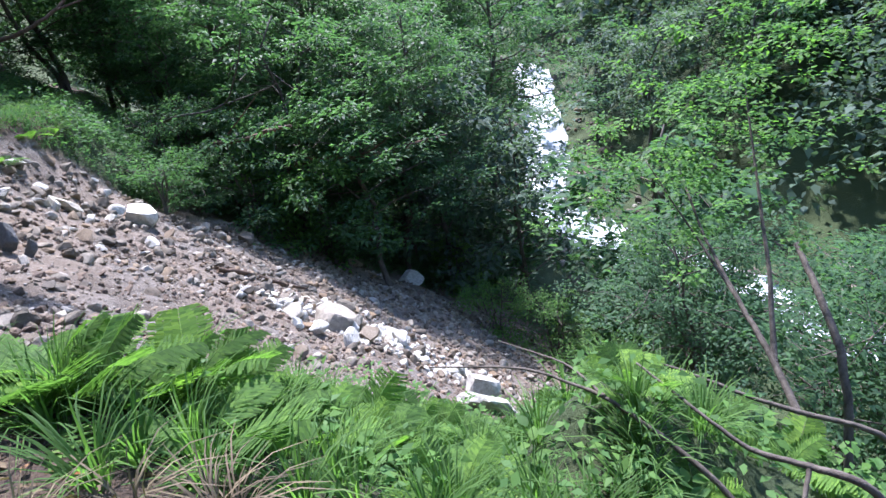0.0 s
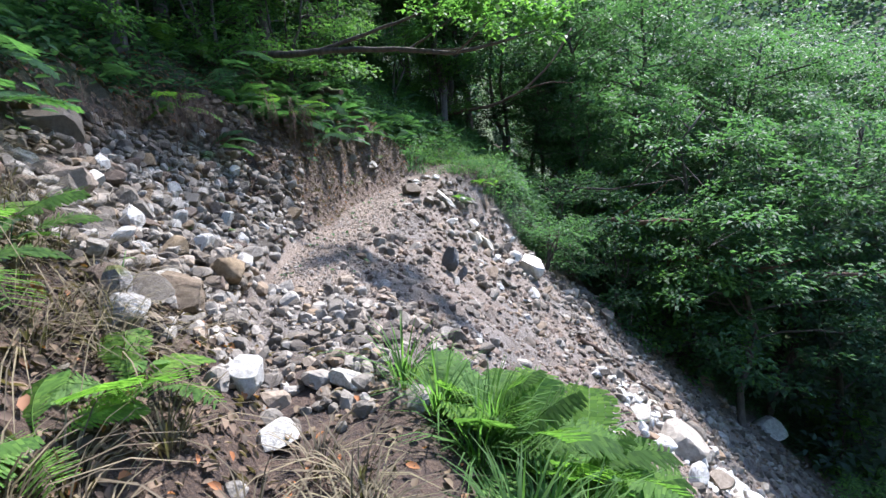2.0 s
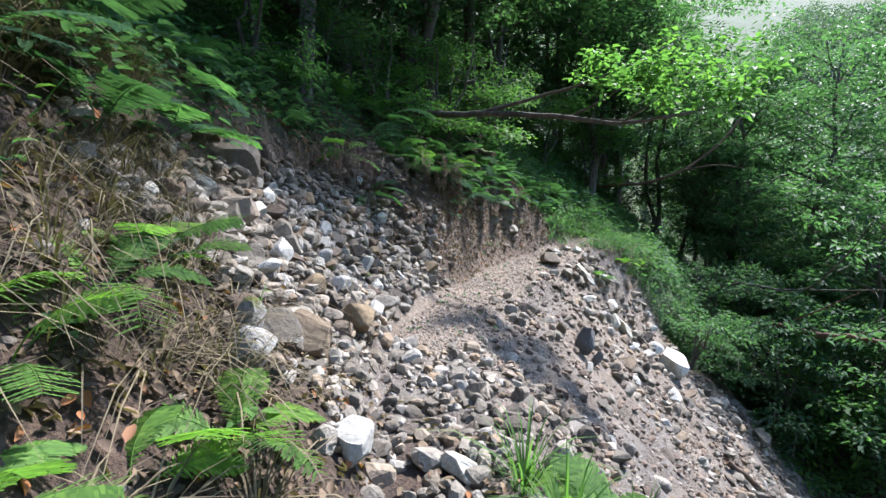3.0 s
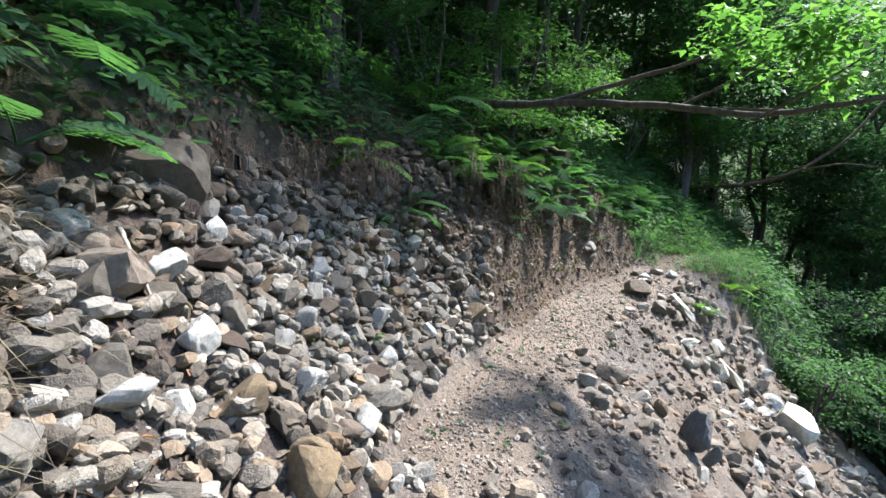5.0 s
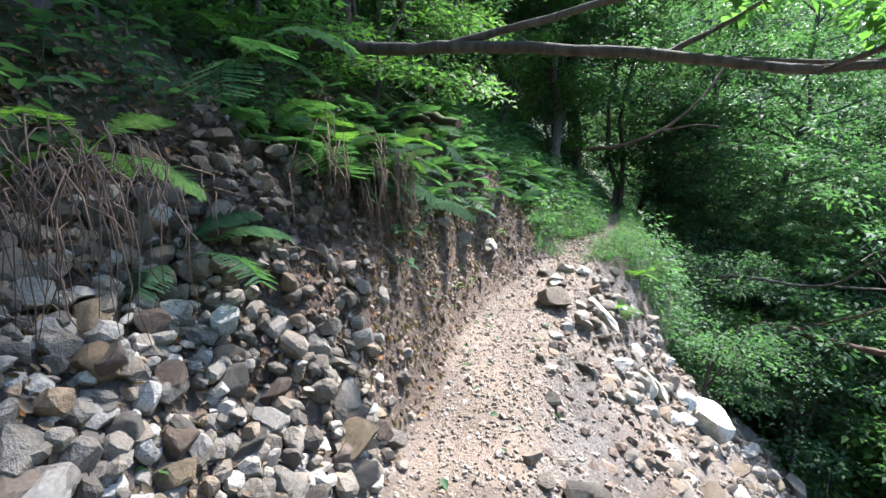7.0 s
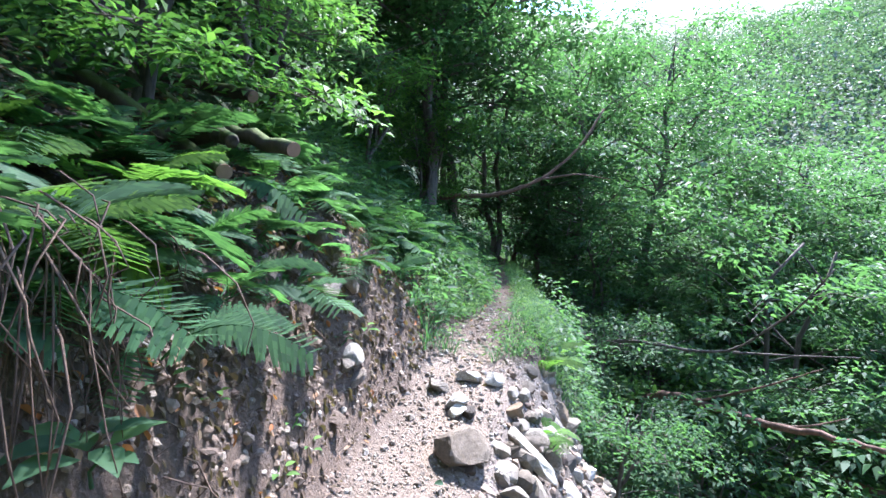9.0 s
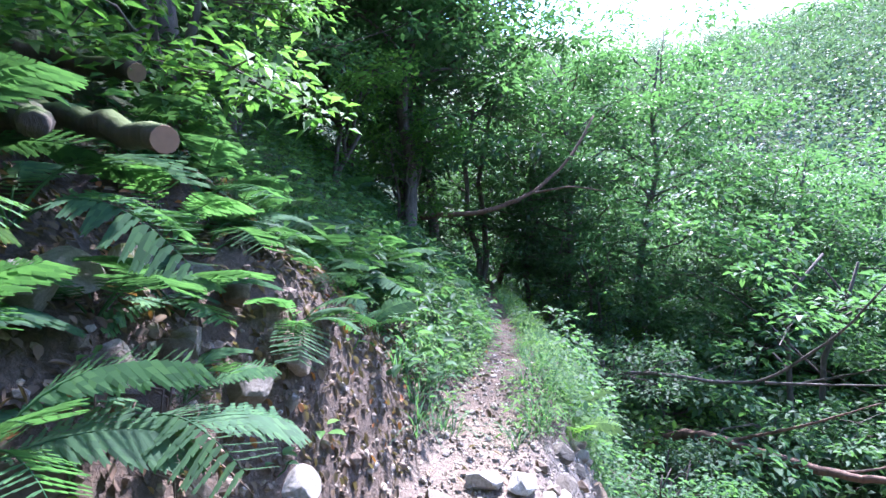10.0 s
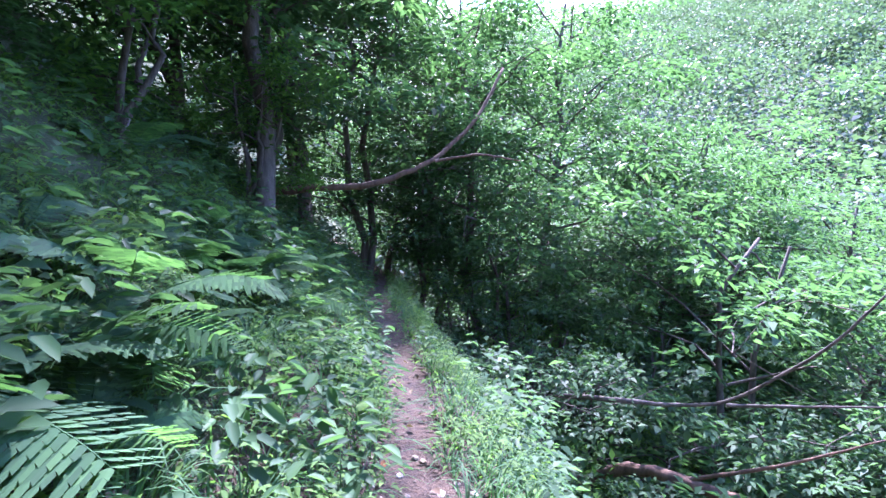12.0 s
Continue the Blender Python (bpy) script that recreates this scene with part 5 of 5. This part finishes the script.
# ---- broad-leaved herbs ----
def herb(x, y, count, leaf, high, material, label, seed, z=None, name="herb", width=0.62):
    """A small plant: a thin stalk with broad leaves in tiers."""
    r = np.random.RandomState(seed)
    z = lay(x, y) if z is None else z
    ob = empty(name, Matrix.Translation((x, y, z)))
    v, f = tube(bend((0, 0, -0.03), (0.05 * r.normal(), 0.05 * r.normal(), high), 4, 0, 0.01, r), [0.005, 0.004, 0.003, 0.002], 4)
    part("stalk", mesh_from("stalk", v, f, material), ob)
    a = np.arange(count) * 2.4 + r.uniform(0, 0.5, count)
    n = count
    h = high * (0.35 + 0.65 * np.arange(count) / count)
    base = np.stack([0.03 * np.cos(a), 0.03 * np.sin(a), h], 1)
    way = np.stack([np.cos(a), np.sin(a), r.uniform(-0.1, 0.35, n)], 1)
    way = unit(way)
    side = unit(np.cross(way, np.array([[0.0, 0, 1]])))
    nor = np.cross(side, way)
    L = (leaf * r.uniform(0.7, 1.15, n))[:, None]
    rows = []
    for t, w, dz in ((0.0, 0.02, 0), (0.18, 0.36, 0.02), (0.42, 0.5, 0.03), (0.7, 0.34, 0.0), (1.0, 0.02, -0.12)):
        p = base + way * L * t + nor * L * dz
        rows += [p - side * L * w * width + nor * L * 0.06 * (w > 0.1), p, p + side * L * w * width + nor * L * 0.06 * (w > 0.1)]
    v = np.stack(rows, 1).reshape(-1, 3)
    k = (np.arange(n) * 15)[:, None]
    f = np.concatenate([k + np.array([[i, i + 1, i + 4, i + 3]]) for i in (0, 1, 3, 4, 6, 7, 9, 10)])
    part("leaves", mesh_from("leaves", v, f, material), ob)
    return tagged(ob, label, "herb", "broad-leaved herbs")


r = np.random.RandomState(231)
herb(-5.17, 4.52, 9, 0.13, 0.1, LEAF, "soft green herb growing out of the soil bank", 1, z=1.13)
herb(-5.11, 4.39, 6, 0.1, 0.08, LEAF, "soft green herb growing out of the soil bank", 2, z=0.96)
for k, (x, y, n, l, h) in enumerate(((-5.67, 2.44, 14, 0.17, 0.5), (-5.78, 2.75, 14, 0.17, 0.55), (-5.52, 2.1, 12, 0.16, 0.45), (-5.94, 2.24, 14, 0.17, 0.7), (-5.91, 3.1, 12, 0.14, 0.4), (-6.09, 2.59, 14, 0.16, 0.8), (-5.3, 1.7, 10, 0.14, 0.4))):
    herb(x, y, n, l, h, LEAF, "shrubby plant with large smooth green leaves at the brink", 10 + k)
for k in range(26):
    y = r.uniform(7.9, 12.5)
    x = np.interp(y, TRAIL[:, 1], TRAIL[:, 0]) - r.uniform(0.25, 1.0)
    herb(x, y, r.randint(5, 10), r.uniform(0.07, 0.12), r.uniform(0.12, 0.35), (LEAF, GRASS, LEAF_YOUNG)[k % 3], "green broad-leaved herb beside the narrow path", 40 + k)
for k in range(14):
    y = r.uniform(8.6, 13.0)
    x = np.interp(y, TRAIL[:, 1], TRAIL[:, 0]) + r.uniform(0.22, 0.8)
    herb(x, y, r.randint(5, 9), r.uniform(0.06, 0.1), r.uniform(0.1, 0.25), (LEAF, GRASS)[k % 2], "green broad-leaved herb below the narrow path", 80 + k)
for k in range(12):
    s, u = r.uniform(RUN[6], RUN[11]), r.uniform(0.45, 1.3)
    cx, cy = np.interp(s, RUN, TRAIL[:, 0]), np.interp(s, RUN, TRAIL[:, 1])
    ex, ey = np.interp(s + 0.1, RUN, TRAIL[:, 0]) - cx, np.interp(s + 0.1, RUN, TRAIL[:, 1]) - cy
    m = math.hypot(ex, ey)
    herb(cx - ey / m * u, cy + ex / m * u, r.randint(3, 6), r.uniform(0.04, 0.07), 0.05, LEAF_YOUNG, "small green seedling between the stones", 110 + k, name="seedling")
for k in range(40):
    x, y = r.uniform(0.6, 4.5), r.uniform(-0.2, 3.2)
    if y < 1.2 - 0.75 * x + 0.6:
        continue
    herb(x, y, r.randint(6, 11), r.uniform(0.08, 0.13), r.uniform(0.2, 0.45), (LEAF_YOUNG, GRASS)[k % 2], "leafy green herb on the brow", 140 + k)
for k in range(16):
    x, y = r.uniform(-3.4, -1.7), r.uniform(-1.4, 0.5)
    if off_line(TRAIL, np.array([x]), np.array([y]))[1][0] < 0.5:
        continue
    herb(x, y, r.randint(4, 8), r.uniform(0.05, 0.09), r.uniform(0.06, 0.2), (LEAF_YOUNG, LEAF)[k % 2], "small green herb on the near bank", 190 + k)
# hanging ferns seen close to
r = np.random.RandomState(241)
for k in range(18):
    y = r.uniform(8.0, 12.4)
    fern(np.interp(y, TRAIL[:, 1], TRAIL[:, 0]) - r.uniform(0.85, 1.8), y, r.uniform(0.36, 0.55), r.randint(6, 9), r, FRONDS_SHADE, label="green fern above the narrow path", spread=(5, 45))
fern(-5.23, 2.68, 0.42, 6, r, FRONDS, label="green fern hanging from the brink on bare roots", spread=(-20, 30), z=1.66)
fern(-5.55, 3.5, 0.62, 4, r, FRONDS_SHADE, label="fern with one broad drooping frond at the brink", spread=(-30, 25), z=2.12, arc=(-60, 40))
fern(-5.47, 4.55, 0.45, 7, r, FRONDS, label="light green fern on a tussock of roots", spread=(-5, 30), z=1.6)
fern(-5.94, 5.16, 0.36, 8, r, FRONDS_SHADE, label="light green fern along the brink", spread=(0, 35), z=1.54)
fern(-6.18, 5.84, 0.3, 6, r, FRONDS_SHADE, label="green fern with drooping fronds on the bank", spread=(-20, 25), z=1.43)
fern(-6.32, 6.86, 0.36, 7, r, FRONDS_SHADE, label="light green fern above the path", spread=(-5, 35))
fern(-6.28, 7.49, 0.36, 7, r, FRONDS_SHADE, label="light green fern above the path", spread=(-5, 35))
fern(-4.64, 7.78, 0.3, 9, r, FRONDS, label="low bright fern below the path", spread=(10, 50))
fern(-4.9, 9.12, 0.4, 8, r, FRONDS, label="bright fern below the path", spread=(10, 50))
fern(-4.95, 10, 0.4, 8, r, FRONDS, label="bright fern below the path", spread=(10, 50))
# scattered stones on the near bank
tx, ty = scatter(420, -3.6, -0.6, -1.6, 1.1, lambda x, y: near_bank(x, y) * 0.35, 251)
ts = 0.03 + 0.1 * np.random.RandomState(252).beta(1.0, 3.0, len(tx))
stones_joined("near_stones", tx, ty, ts, ROCKS_MID, STONE, "scattered grey stones in the litter of the near bank", 0.15, 253)
# ferns over the bare brink behind the boulder
r = np.random.RandomState(261)
for x, y, k in ((-4.7, -0.26, 0.5), (-5.06, 0.38, 0.5), (-5.48, 1.06, 0.5), (-4.36, -0.77, 0.45), (-5.77, 1.65, 0.5), (-5.15, -0.5, 0.55), (-5.76, 0.42, 0.6)):
    fern(x, y, k, 7, r, FRONDS_SHADE, label="green fern at the top of the talus, darkened for shade", spread=(0, 40))
litter("brink_litter", 5000, -7.0, -4.4, -0.6, 3.2, lambda x, y: smooth(1.3, 1.6, off_line(TRAIL, x, y)[1]) * smooth(3.4, 2.6, off_line(TRAIL, x, y)[1]), 262, 0.055, DEAD, "dead brown leaves and roots along the brink")
r = np.random.RandomState(271)
for k in range(34):
    s = r.uniform(RUN[9], RUN[12] + 0.6)
    cx, cy = np.interp(s, RUN, TRAIL[:, 0]), np.interp(s, RUN, TRAIL[:, 1])
    d = r.uniform(0.72, 1.9)
    fern(cx - d * 0.96, cy - d * 0.2, r.uniform(0.28, 0.5), r.randint(5, 8), r, FRONDS_SHADE, label="green fern above the cut soil bank", spread=(0, 45))
# stones, seedlings and tufts set in the face of the cut
r = np.random.RandomState(281)
for k in range(60):
    s, d = r.uniform(RUN[9] + 0.3, RUN[12] + 0.2), r.uniform(0.42, 0.98)
    cx, cy = np.interp(s, RUN, TRAIL[:, 0]), np.interp(s, RUN, TRAIL[:, 1])
    x, y = cx - d * 0.96, cy - d * 0.25
    if k % 5 == 0:
        herb(x, y, r.randint(4, 7), r.uniform(0.045, 0.08), 0.07, (LEAF_YOUNG, LEAF, GRASS)[k % 3], "small green herb rooted in the cut bank", 300 + k, name="seedling")
    else:
        stone(x - 0.07, y - 0.01, r.uniform(0.06, 0.14), r.randint(6), (EARTHY, STONE, EARTHY, STONE, OCHRE)[k % 5], "earth-stained stone set in the cut bank", (r.uniform(-40, 40), r.uniform(0, 60), r.uniform(0, 360)), stretch=(r.uniform(0.9, 1.3), 0.9, r.uniform(0.7, 1.0)), z=lay(x, y), sink=0.15)
